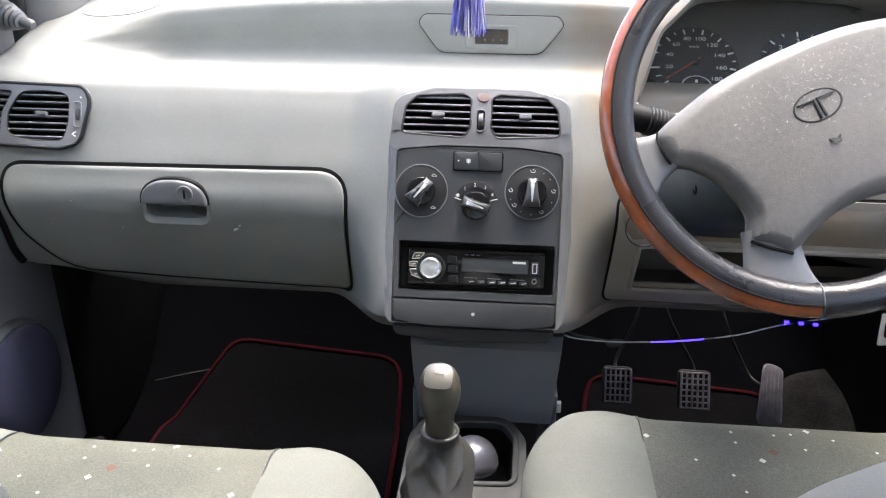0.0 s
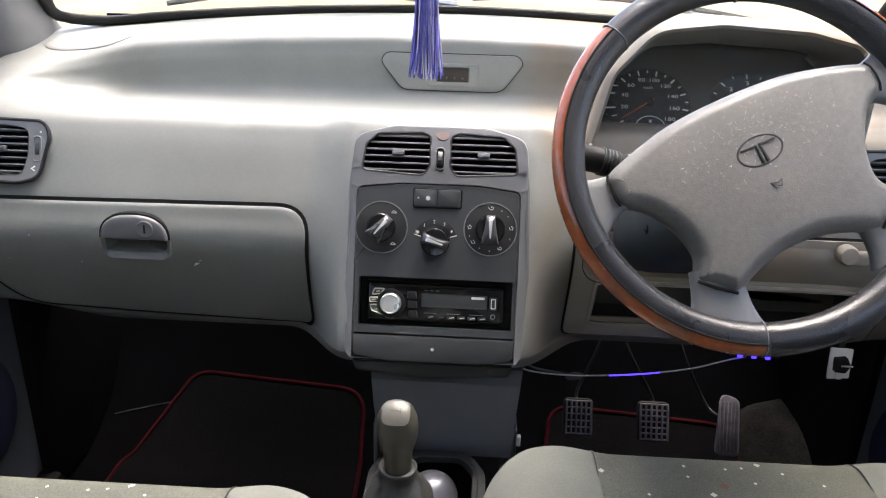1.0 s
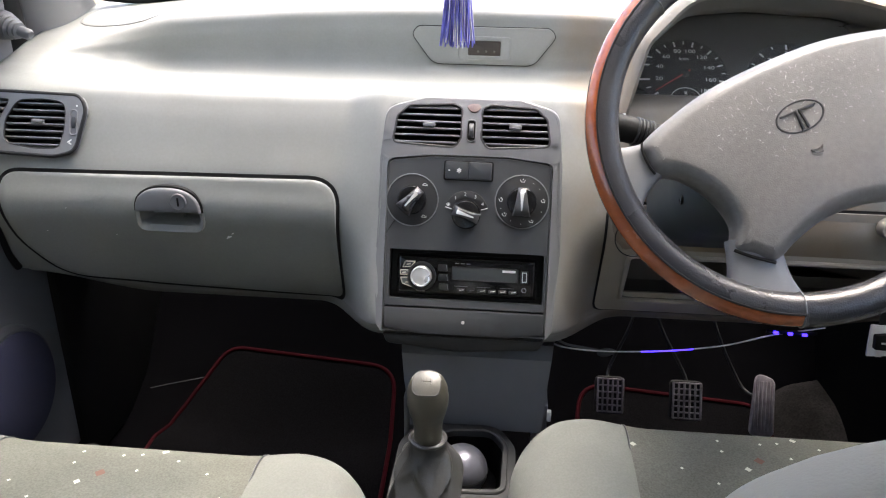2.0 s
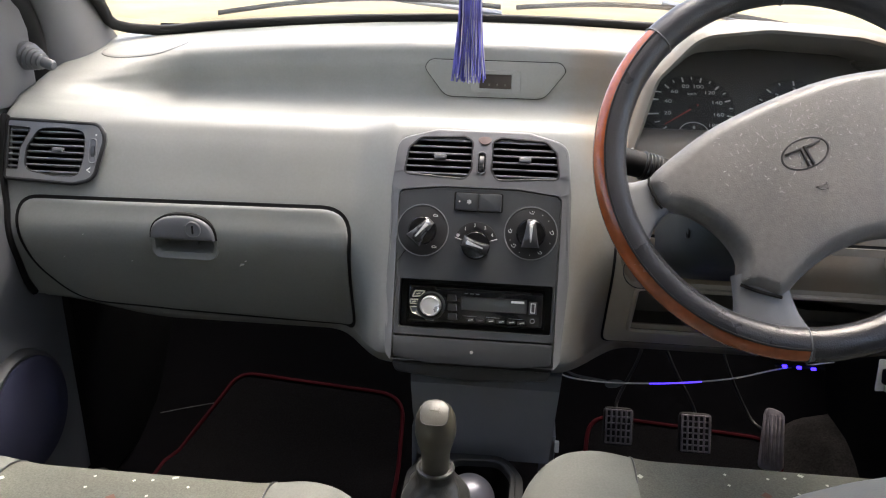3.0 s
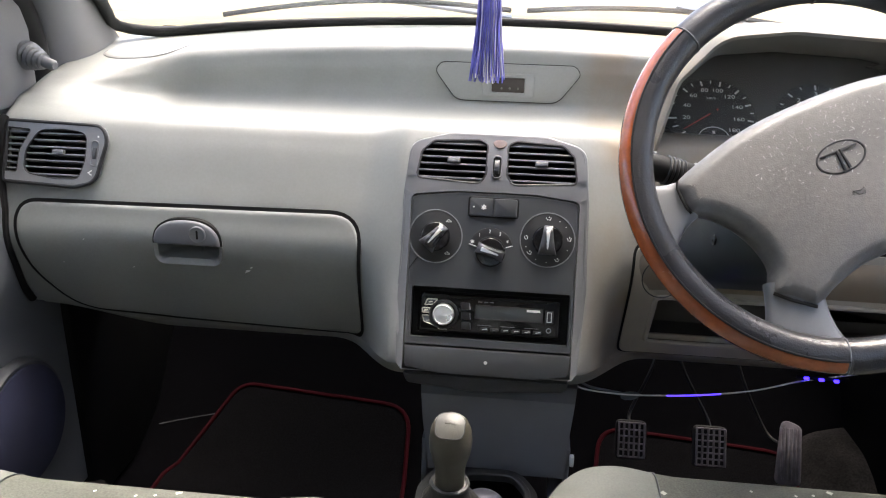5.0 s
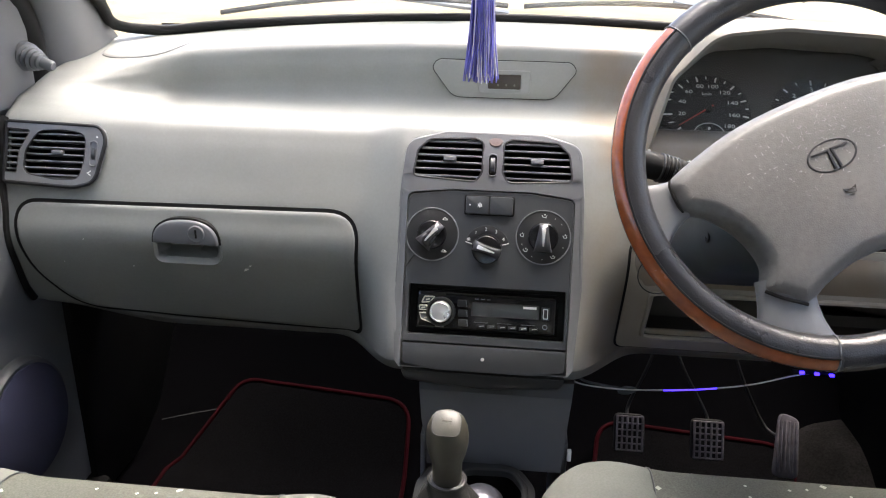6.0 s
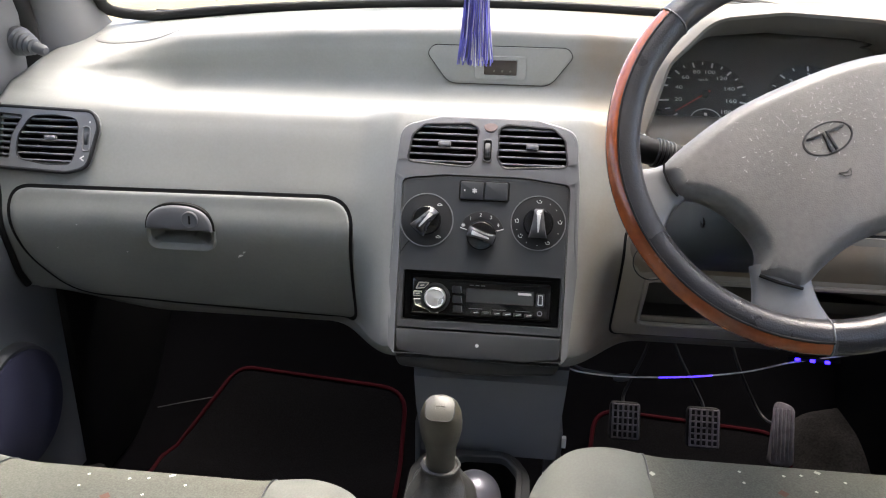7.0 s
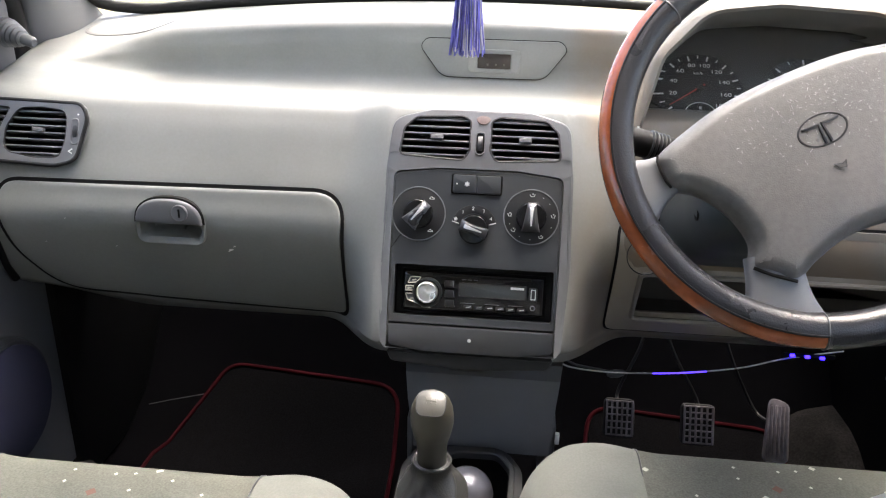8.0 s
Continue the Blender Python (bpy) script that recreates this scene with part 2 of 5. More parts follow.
def rpoly(points, r=0.01, seg=6):
    """A closed outline with rounded corners; a point may carry its own radius."""
    out = []
    n = len(points)
    for i, p in enumerate(points):
        rad = p[2] if len(p) > 2 else r
        a, b, c = Vector(points[i - 1][:2]), Vector(p[:2]), Vector(points[(i + 1) % n][:2])
        u, v = (a - b), (c - b)
        lu, lv = u.length, v.length
        u, v = u / lu, v / lv
        ang = math.acos(max(-1, min(1, u.dot(v))))
        cut = min(rad / math.tan(ang / 2) if ang > 0.01 else rad, lu * 0.49, lv * 0.49)
        s, e = b + u * cut, b + v * cut
        for k in range(seg + 1):
            t = k / seg
            out.append(s * (1 - t) ** 2 + b * 2 * t * (1 - t) + e * t * t)
    return [(p.x, p.y) for p in out]


def rrect(w, h, r, cx=0.0, cy=0.0, seg=6):
    return rpoly([(cx - w / 2, cy - h / 2), (cx + w / 2, cy - h / 2), (cx + w / 2, cy + h / 2), (cx - w / 2, cy + h / 2)], r, seg)


def circle(r, cx=0.0, cy=0.0, n=40):
    return [(cx + r * math.cos(2 * math.pi * i / n), cy + r * math.sin(2 * math.pi * i / n)) for i in range(n)]


def inset(outline, d):
    """The outline moved inwards by d (counter-clockwise outlines)."""
    out = []
    n = len(outline)
    for i in range(n):
        a, b, c = (Vector(outline[k % n]) for k in (i - 1, i, i + 1))
        u, v = (b - a), (c - b)
        u = u.normalized() if u.length > 1e-9 else v.normalized()
        v = v.normalized() if v.length > 1e-9 else u
        m = Vector((-(u.y + v.y), u.x + v.x))
        m = m.normalized() if m.length > 1e-6 else Vector((-u.y, u.x))
        out.append((b.x + m.x * d, b.y + m.y * d))
    return out


def plate(outline, z0, z1, bevel=0.001):
    """A slab over an outline, its upper edge rounded."""
    rings = [[(x, y, z0) for x, y in outline], [(x, y, z1 - bevel) for x, y in outline]]
    if bevel:
        rings.append([(x, y, z1 - 0.3 * bevel) for x, y in inset(outline, 0.3 * bevel)])
        rings.append([(x, y, z1) for x, y in inset(outline, bevel)])
    return loft(rings)


def ring(outer, inner, z0, z1, bevel=0.0008):
    """A frame between two outlines of equally many points."""
    o2, i2 = inset(outer, bevel), inset(inner, -bevel)
    rows = [[(x, y, z0) for x, y in outer], [(x, y, z1 - bevel) for x, y in outer], [(x, y, z1) for x, y in o2],
            [(x, y, z1) for x, y in i2], [(x, y, z1 - bevel) for x, y in inner], [(x, y, z0) for x, y in inner]]
    bm = bmesh.new()
    vs = [[bm.verts.new(p) for p in r] for r in rows]
    n = len(outer)
    for k in range(6):
        a, b = vs[k], vs[(k + 1) % 6]
        for i in range(n):
            j = (i + 1) % n
            bm.faces.new((a[i], a[j], b[j], b[i]))
    return bm


def holed(outer, holes, z0, z1):
    """A slab with holes through it."""
    bm = bmesh.new()
    edges = []
    for loop in [outer, *holes]:
        vs = [bm.verts.new((x, y, z1)) for x, y in loop]
        edges += [bm.edges.new((vs[i], vs[(i + 1) % len(vs)])) for i in range(len(vs))]
    bmesh.ops.triangle_fill(bm, edges=edges, use_beauty=True, use_dissolve=False)
    got = bmesh.ops.extrude_face_region(bm, geom=list(bm.faces))
    bmesh.ops.translate(bm, vec=(0, 0, z0 - z1), verts=[v for v in got["geom"] if isinstance(v, bmesh.types.BMVert)])
    return bm


def lathe(profile, n=40):
    """A turned body about z, from (radius, height) pairs."""
    return loft([[(max(r, 1e-5) * math.cos(2 * math.pi * i / n), max(r, 1e-5) * math.sin(2 * math.pi * i / n), z) for i in range(n)] for r, z in profile])


def tube(points, r, n=10, close=False, flat=1.0):
    """A round bar along a line of points; r may be a list."""
    pts = [Vector(p) for p in points]
    rings = []
    side = None
    for i, p in enumerate(pts):
        a, b = (pts[i - 1] if i or close else p), (pts[(i + 1) % len(pts)] if i + 1 < len(pts) or close else p)
        d = (b - a).normalized()
        if side is None:
            side = d.cross(Vector((0, 0, 1)))
            side = side.normalized() if side.length > 0.1 else d.cross(Vector((0, 1, 0))).normalized()
        side = (side - d * side.dot(d)).normalized()
        up = d.cross(side)
        rad = r[i] if isinstance(r, (list, tuple)) else r
        rings.append([tuple(p + side * rad * math.cos(2 * math.pi * k / n) + up * rad * flat * math.sin(2 * math.pi * k / n)) for k in range(n)])
    if close:
        bm = loft(rings + [rings[0]], cap=False)
        bmesh.ops.remove_doubles(bm, verts=bm.verts, dist=1e-6)
        return bm
    return loft(rings)


def curve(points, steps=8, closed=False):
    """A smooth line through points."""
    n = len(points)
    P = [Vector(p) for p in points]
    out = []
    for i in range(n if closed else n - 1):
        if closed:
            a, b, c, d = P[i - 1], P[i], P[(i + 1) % n], P[(i + 2) % n]
        else:
            a, b, c, d = P[max(i - 1, 0)], P[i], P[i + 1], P[min(i + 2, n - 1)]
        for k in range(steps):
            t = k / steps
            out.append(0.5 * (2 * b + (c - a) * t + (2 * a - 5 * b + 4 * c - d) * t * t + (3 * b - a - 3 * c + d) * t ** 3))
    if not closed:
        out.append(P[-1])
    return out


def text(name, words, size, mat, parent, m, label="", align="CENTER"):
    """Printed characters, as a thin mesh."""
    cu = bpy.data.curves.new(name, "FONT")
    cu.body, cu.size, cu.align_x, cu.align_y, cu.extrude = words, size, align, "CENTER", 0.0001
    tmp = new(name, cu)
    me = bpy.data.meshes.new_from_object(tmp.evaluated_get(bpy.context.evaluated_depsgraph_get()))
    bpy.data.objects.remove(tmp)
    me.materials.clear()
    me.materials.append(mat)
    ob = new(name, me)
    ob.parent = parent
    ob.matrix_local = m
    return tagged(ob, label)


# ---- the car's shell ----
def panel(name, points, thick, mat, out, label="", category="", kind="structure"):
    """A sheet over a quad grid of corners (rows of points), given thickness towards out."""
    bm = bmesh.new()
    o = Vector(out) * thick
    front = [[bm.verts.new(p) for p in row] for row in points]
    back = [[bm.verts.new(Vector(p) + o) for p in row] for row in points]
    R, C = len(points), len(points[0])
    for r in range(R - 1):
        for c in range(C - 1):
            bm.faces.new((front[r][c], front[r][c + 1], front[r + 1][c + 1], front[r + 1][c]))
            bm.faces.new((back[r][c], back[r + 1][c], back[r + 1][c + 1], back[r][c + 1]))
    rim = [(r, 0) for r in range(R)] + [(R - 1, c) for c in range(1, C)] + [(r, C - 1) for r in range(R - 2, -1, -1)] + [(0, c) for c in range(C - 2, 0, -1)]
    for (a, b), (c, d) in zip(rim, rim[1:] + rim[:1]):
        bm.faces.new((front[a][b], front[c][d], back[c][d], back[a][b]))
    ob = part(name, bm, mat, None, label)
    return tagged(ob, label, category, kind=kind)


# outside ground: one wide sheet of dry ground
def ground():
    m = material("dry_grass", (0.34, 0.27, 0.14), 0.95, vary=0.3, scale=0.6, grain=30, bump=0.4)
    bm = bmesh.new()
    bmesh.ops.create_grid(bm, x_segments=40, y_segments=40, size=1500)
    for v in bm.verts:
        v.co.z = -0.33
    tagged(part("ground", bm, m), "dry yellow grass and bare earth outside the car", "ground", kind="structure")


ground()

FLOOR_ROWS = [[(x, y, z) for x in (-0.70, -0.36, -0.12, -0.1, 0.1, 0.12, 0.36, 0.70)] for y, z in ((-1.3, 0.0), (0.2, 0.0), (1.30, 0.0), (1.42, 0.06), (1.62, 0.30), (1.66, 0.45), (1.66, 0.80))]
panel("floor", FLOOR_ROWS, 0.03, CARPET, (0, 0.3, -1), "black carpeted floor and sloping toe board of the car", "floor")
panel("ceiling", [[(x, y, 1.19 - 0.05 * (x / 0.6) ** 2) for x in (-0.58, -0.3, 0, 0.3, 0.58)] for y in (0.77, 0.0, -0.6, -1.3)], 0.03, HEADLINER, (0, 0, 1), "pale cloth headliner under the roof", "ceiling")


def windscreen_point(u, v):
    """u: -1 to 1 across, v: 0 at the base, 1 at the roof."""
    xb, xt = 0.692 * u, 0.58 * u
    yb, zb = 1.60 - 0.14 * u * u, 0.822 - 0.033 * u * u
    yt, zt = 0.80 - 0.07 * u * u, 1.17 - 0.05 * u * u
    bow = 0.03 * math.sin(math.pi * v)
    return (xb + (xt - xb) * v, yb + (yt - yb) * v + bow, zb + (zt - zb) * v + bow)


US = [-1 + i / 10 for i in range(21)]
ws = panel("window_1", [[windscreen_point(u, v) for u in US] for v in (0, 0.25, 0.5, 0.75, 1)], 0.005, GLASS, (0, 0.4, 0.9), "clear curved windscreen with a black edge seal", "windscreen")
ws.visible_shadow = False
seal = [Vector(windscreen_point(u * 0.985, 0.012)) + Vector((0, -0.006, 0.002)) for u in US]
left_side = [Vector(windscreen_point(-0.985, v)) + Vector((0.004, -0.004, 0)) for v in (0.9, 0.6, 0.3, 0.15, 0.06)]
right_side = [Vector((-p.x, p.y, p.z)) for p in reversed(left_side)]
part("seal", tube(curve(left_side + seal[1:-1] + right_side, 3), 0.0105, 10), BLACK, ws, "black rubber seal")


def wiper(x0, x1, name="wiper"):
    w = thing(name, "grey windscreen wiper resting low on the glass outside", "wiper", "wipers")
    pts = [Vector(windscreen_point(x0 / 0.7 + (x1 - x0) / 0.7 * i / 12, 0.045 + 0.035 * math.sin(math.pi * i / 12))) + Vector((0, 0.006, 0.012)) for i in range(13)]
    part("blade", tube(pts, 0.005, 6), RUBBER, w)
    arm = [Vector(windscreen_point(x1 / 0.7, 0.012)) + Vector((0, 0.02, 0.012)), Vector(windscreen_point((x0 + x1) / 1.4, 0.08)) + Vector((0, 0.012, 0.02))]
    part("arm", tube(arm, 0.006, 6), PAINT, w)


wiper(-0.52, 0.0)
wiper(0.03, 0.55)


def skin(y, z):
    """How far out the inner face of a front door lies."""
    belt = 0.010 + 0.034 * (1 - smoothstep(z, 0.58, 0.732)) * smoothstep(z, 0.38, 0.52)
    rest = 0.045 * math.exp(-((z - 0.47) / 0.07) ** 2) * smoothstep(0.85 - y, 0.0, 0.25)
    front = 0.55 * smoothstep(y, 0.98, 1.10)
    return 0.705 - belt * (1 - front) - rest - 0.008 * front


def side(s):
    """The doors and pillars of one side: s is -1 on the passenger's side, 1 on the driver's."""
    def X(x):
        return s * x
    n = 1 if s < 0 else 2
    which = "passenger" if s < 0 else "driver"
    out = (s, 0, 0)
    # front door: moulded inner panel with a shelf under the window
    ys = [-0.1 + 1.30 * i / 40 for i in range(41)]
    zs = [0.06 + 0.668 * i / 34 for i in range(35)]
    door = panel(f"door_{n}", [[(X(skin(y, z)), y, z) for y in ys] for z in zs], 0.05, DOOR, out, "closed grey moulded plastic door of the %s's side" % which, "car door")
    # window frame: upright behind the sail panel, belt strip, rear upright
    part("window_frame", tube([(X(0.712), 1.085, 0.730), (X(0.700), 1.080, 0.80), (X(0.685), 1.070, 0.90), (X(0.655), 0.86, 1.00), (X(0.60), 0.62, 1.12), (X(0.585), 0.2, 1.15), (X(0.585), -0.1, 1.15), (X(0.70), -0.1, 0.735)], 0.016, 8), BLACK, door, "black window seal")
    part("belt_seal", tube([(X(0.708), -0.1, 0.731), (X(0.708), 1.06, 0.731)], 0.008, 8), BLACK, door, "black rubber belt seal")
    # sail panel with the mirror's adjuster
    sail = part("sail_panel", at(plate(rpoly([(-0.068, -0.042), (0.035, -0.045), (0.035, 0.06), (-0.02, 0.20), (-0.064, 0.20)], 0.012), 0, 0.012, 0.003), Matrix.Translation((X(0.700), 1.165, 0.765)) @ Matrix(((0, 0, -s, 0), (1, 0, 0, 0), (0, 1, 0, 0), (0, 0, 0, 1)))), DOOR, door)
    knob = at(lathe([(0.021, 0), (0.021, 0.008), (0.017, 0.010), (0.019, 0.014), (0.016, 0.017), (0.017, 0.021), (0.0135, 0.024), (0.0145, 0.028), (0.011, 0.031), (0.0115, 0.035), (0.008, 0.037), (0.008, 0.052), (0.005, 0.056), (0, 0.056)], 24), Matrix.Translation((X(0.689), 1.184, 0.790)) @ look((0, 0, 0), (s * 0.9, 0.25, 0.22)))
    part("mirror_adjuster", knob, TUNNEL, sail, "ribbed rubber mirror adjuster")
    # door opener in its oval dish
    hm = Matrix.Translation((X(skin(0.912, 0.560) - 0.002), 0.912, 0.560)) @ Matrix(((0, 0, -s, 0), (1, 0, 0, 0), (0, 1, 0, 0), (0, 0, 0, 1)))
    dish = part("handle_dish", at(ring(rrect(0.14, 0.10, 0.048), rrect(0.12, 0.082, 0.040), -0.03, 0.006, 0.003), hm), BEZEL, door)
    part("dish_floor", at(plate(rrect(0.13, 0.082, 0.038), -0.03, -0.006, 0.001), hm), BLACK, dish)
    part("door_handle", at(plate(rrect(0.03, 0.055, 0.008, 0.035), -0.01, 0.006, 0.004), hm), DARK, dish)
    # round loudspeaker cover low on the door
    sm = Matrix.Translation((X(0.700), 1.035, 0.262)) @ Matrix(((0, 0, -s, 0), (1, 0, 0, 0), (0, 1, 0, 0), (0, 0, 0, 1))) @ Matrix.Diagonal((0.9, 0.92, 1, 1))
    prof = [(0.112, 0), (0.112, 0.008), (0.109, 0.016), (0.106, 0.020), (0.101, 0.020)]
    pod = part("speaker_surround", at(lathe(prof[:5] + [(0.09, 0.014)], 48), sm), PANEL, door)
    part("speaker_cover", at(lathe([(0.1015, 0.008), (0.100, 0.023), (0.092, 0.029), (0.05, 0.034), (0, 0.035)], 48), sm), POD, pod, "dark cloth speaker cover, tinted blue for lamp glow")
    # sill, kick panel ahead of the door, pillars, rear door
    tagged(part("sill_trim", box(X(0.665), X(0.74), -1.3, 1.2, -0.02, 0.05, 0.015), BLACK), "black plastic sill trim", "trim", kind="structure")
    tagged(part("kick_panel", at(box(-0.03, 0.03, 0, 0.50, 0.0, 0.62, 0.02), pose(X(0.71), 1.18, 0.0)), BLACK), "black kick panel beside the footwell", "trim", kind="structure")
    edge = curve([(X(0.708), 1.285, 0.66), (X(0.705), 1.255, 0.78), (X(0.695), 1.20, 0.87), (X(0.655), 1.00, 1.00), (X(0.60), 0.62, 1.15)], 6)
    cols = []
    for i, p in enumerate(edge):
        q = Vector(windscreen_point(s * 0.995, i / (len(edge) - 1)))
        cols.append([tuple(p.lerp(q, k / 8) + Vector((-s * 0.022 * math.sin(math.pi * k / 8), -0.012 * math.sin(math.pi * k / 8), 0))) for k in range(9)])
    panel("a_pillar_cover", cols, 0.02, DOOR, out, "grey plastic windscreen pillar trim", "pillar trim")
    tagged(part("a_pillar_seal", tube(curve([(X(0.716), 1.255, 0.58), (X(0.712), 1.238, 0.72), (X(0.706), 1.205, 0.86), (X(0.67), 1.00, 1.0), (X(0.61), 0.60, 1.15)], 5), 0.024, 12), BLACK), "black rubber door seal along the pillar", "seal", kind="structure")
    low = [[(X(0.70 - 0.02 * smoothstep(z, 0.80, 0.95)), y, z) for y in (1.25, 1.32, 1.40, 1.47)] for z in (0.60, 0.70, 0.79)]
    panel("pillar_base", low, 0.03, DOOR, out, "grey plastic trim at the foot of the windscreen pillar", "pillar trim")
    tagged(part("b_pillar", at(box(-0.04, 0.04, -0.05, 0.05, 0, 1.15, 0.015), pose(X(0.70), -0.16, 0.05, 0, -s * 4)), HEADLINER), "pale centre pillar between the doors", "pillar", kind="structure")
    panel("rear_door", [[(X(0.70), y, z) for y in (-1.25, -0.75, -0.21)] for z in (0.05, 0.4, 0.74)], 0.05, DOOR, out, "grey rear door panel", "car door")
    panel("c_pillar", [[(X(0.70 - 0.1 * (z - 0.74) / 0.45), y, z) for y in (-1.3, -0.80)] for z in (0.05, 0.74, 1.19)], 0.04, HEADLINER, out, "pale rear pillar", "pillar")
    rear_pane = panel("window_%d" % (n + 1), [[(X(0.70 - 0.1 * (z - 0.74) / 0.45), y, z) for y in (-0.80, -0.21)] for z in (0.735, 0.95, 1.16)], 0.004, GLASS, out, "clear rear door window", "car window")
    rear_pane.visible_shadow = False
    pane = panel("window_%d" % (n + 4), [[(X(0.715 - 0.125 * (z - 0.72) / 0.43), y, z) for y in (-0.10, 0.50, 1.10 - 0.47 * (z - 0.72) / 0.43)] for z in (0.72, 0.94, 1.15)], 0.004, GLASS if s > 0 else SIDE_TINT, out, "clear front door window, wound up" if s > 0 else "front door window with light sun film, wound up", "car window")
    # The tinted pane also stops direct light, to keep that side dimmer.
    pane.visible_shadow = s < 0
    panel("roof_rail", [[(X(x), y, z) for y in (0.72, 0.0, -1.3)] for x, z in ((0.57, 1.145), (0.61, 1.13))], 0.04, HEADLINER, (0, 0, 1), "pale rail along the roof's edge", "trim")


side(-1)
side(1)


def wing_mirror():
    """The housing of the outside mirror, on a short foot."""
    mirror = thing("wing_mirror", "dark grey plastic outside mirror on the passenger's door", "mirror", at=pose(-0.84, 1.29, 0.80))
    shell = bmesh.new()
    bmesh.ops.create_uvsphere(shell, u_segments=32, v_segments=20, radius=1)
    for v in shell.verts:
        c = v.co
        v.co = Vector((0.095 * math.copysign(abs(c.x) ** 0.6, c.x), (0.06 if c.y > 0 else 0.025) * c.y, 0.07 * math.copysign(abs(c.z) ** 0.65, c.z)))
    body_ = part("housing", shell, TRAY, mirror)
    part("mirror_glass", at(plate(rrect(0.15, 0.105, 0.02), 0, 0.003, 0.001), pose(0, -0.0235, 0, 90)), CHROME, body_, "silvered mirror glass")
    part("foot", box(0.07, 0.145, -0.02, 0.03, -0.055, -0.02, 0.01), TRAY, mirror)


wing_mirror()
panel("wall_rear", [[(x, -1.3, z) for x in (-0.7, 0, 0.7)] for z in (0.0, 0.4, 0.86)], 0.05, CARPET, (0, -1, 0), "dark rear bulkhead", "wall")
panel("window_4", [[(x, -1.30 + 0.12 * (z - 0.86) / 0.33, z) for x in (-0.7, 0, 0.7)] for z in (0.855, 1.0, 1.19)], 0.004, GLASS, (0, -1, 0), "clear rear window", "car window").visible_shadow = False
panel("rear_seat", [[(x, y, z) for x in (-0.64, 0, 0.64)] for y, z in ((-0.35, 0.02), (-0.35, 0.34), (-0.82, 0.30), (-1.02, 0.85), (-1.14, 0.85))], 0.02, FABRIC_LIGHT, (0, -0.5, -1), "grey cloth rear bench", "seat", kind="structure")


# ---- dashboard ----
def blend(a, b, t):
    return a + (b - a) * t


def profile(x):
    """The dashboard's section at x, from the windscreen over the brow and shelf down to the underside."""
    q = (x / 0.6) ** 2
    e = smoothstep(abs(x), 0.49, 0.69)
    k = [(1.61 - 0.10 * q, 0.825 - 0.026 * q), (1.48 - 0.05 * q, 0.818 - 0.03 * q), (1.385 - 0.03 * q, 0.820 - 0.034 * q), (1.322, 0.813 - 0.036 * q), (1.314, 0.784 - 0.03 * q), (1.321, 0.742 - 0.012 * q),
         (1.303, 0.714 - 0.004 * q), (1.23, 0.709), (1.165, 0.721), (1.124, 0.716), (1.106, 0.694), (1.086, 0.649), (1.067, 0.60), (1.062, 0.545), (1.122, 0.425), (1.146, 0.396), (1.185, 0.376), (1.32, 0.385)]
    end = [(1.49, 0.796), (1.40, 0.784), (1.29, 0.770), (1.235, 0.760), (1.205, 0.752), (1.185, 0.746), (1.165, 0.741), (1.148, 0.736), (1.135, 0.728), (1.112, 0.714), (1.098, 0.690), (1.084, 0.645), (1.068, 0.60), (1.056, 0.545), (1.098, 0.452), (1.122, 0.430), (1.165, 0.416), (1.32, 0.43)]
    con = k[:8] + [(1.150, 0.727), (1.106, 0.731), (1.082, 0.712), (1.050, 0.650), (1.032, 0.60), (1.0075, 0.53), (0.982, 0.455), (0.994, 0.432), (1.05, 0.396), (1.2, 0.380)]
    reach = {8: 0.168, 9: 0.168, 10: 0.170, 11: 0.176, 12: 0.184, 13: 0.188, 14: 0.196, 15: 0.215, 16: 0.240, 17: 0.240}
    out = []
    for i, (a, b, d) in enumerate(zip(k, end, con)):
        c = 1 - smoothstep(abs(x), 0.112 if i > 13 else 0.104 if i > 10 else 0.108, reach.get(i, 0.180))
        y, z = blend(a[0], b[0], e), blend(a[1], b[1], e)
        out.append((blend(y, d[0], c), blend(z, d[1], c)))
    return out


def section(x, steps=9):
    return [(p.x, p.y) for p in curve([(y, z, 0) for y, z in profile(x)], steps)]


def front_y(x, z):
    """The y of the dashboard's front at height z."""
    pts = section(x, 8)[8 * 8:]
    for (ya, za), (yb, zb) in zip(pts, pts[1:]):
        if za >= z >= zb:
            return ya + (yb - ya) * (za - z) / max(za - zb, 1e-9)
    return pts[-1][0]


CON = Matrix(((1, 0, 0, 0.003), (0, 0.33507, -0.94219, 0.986), (0, 0.94219, 0.33507, 0.47), (0, 0, 0, 1)))  # the console's plane: right, up along it, out
dash = thing("dashboard", "moulded grey plastic car dashboard with dust on top", "dashboard")


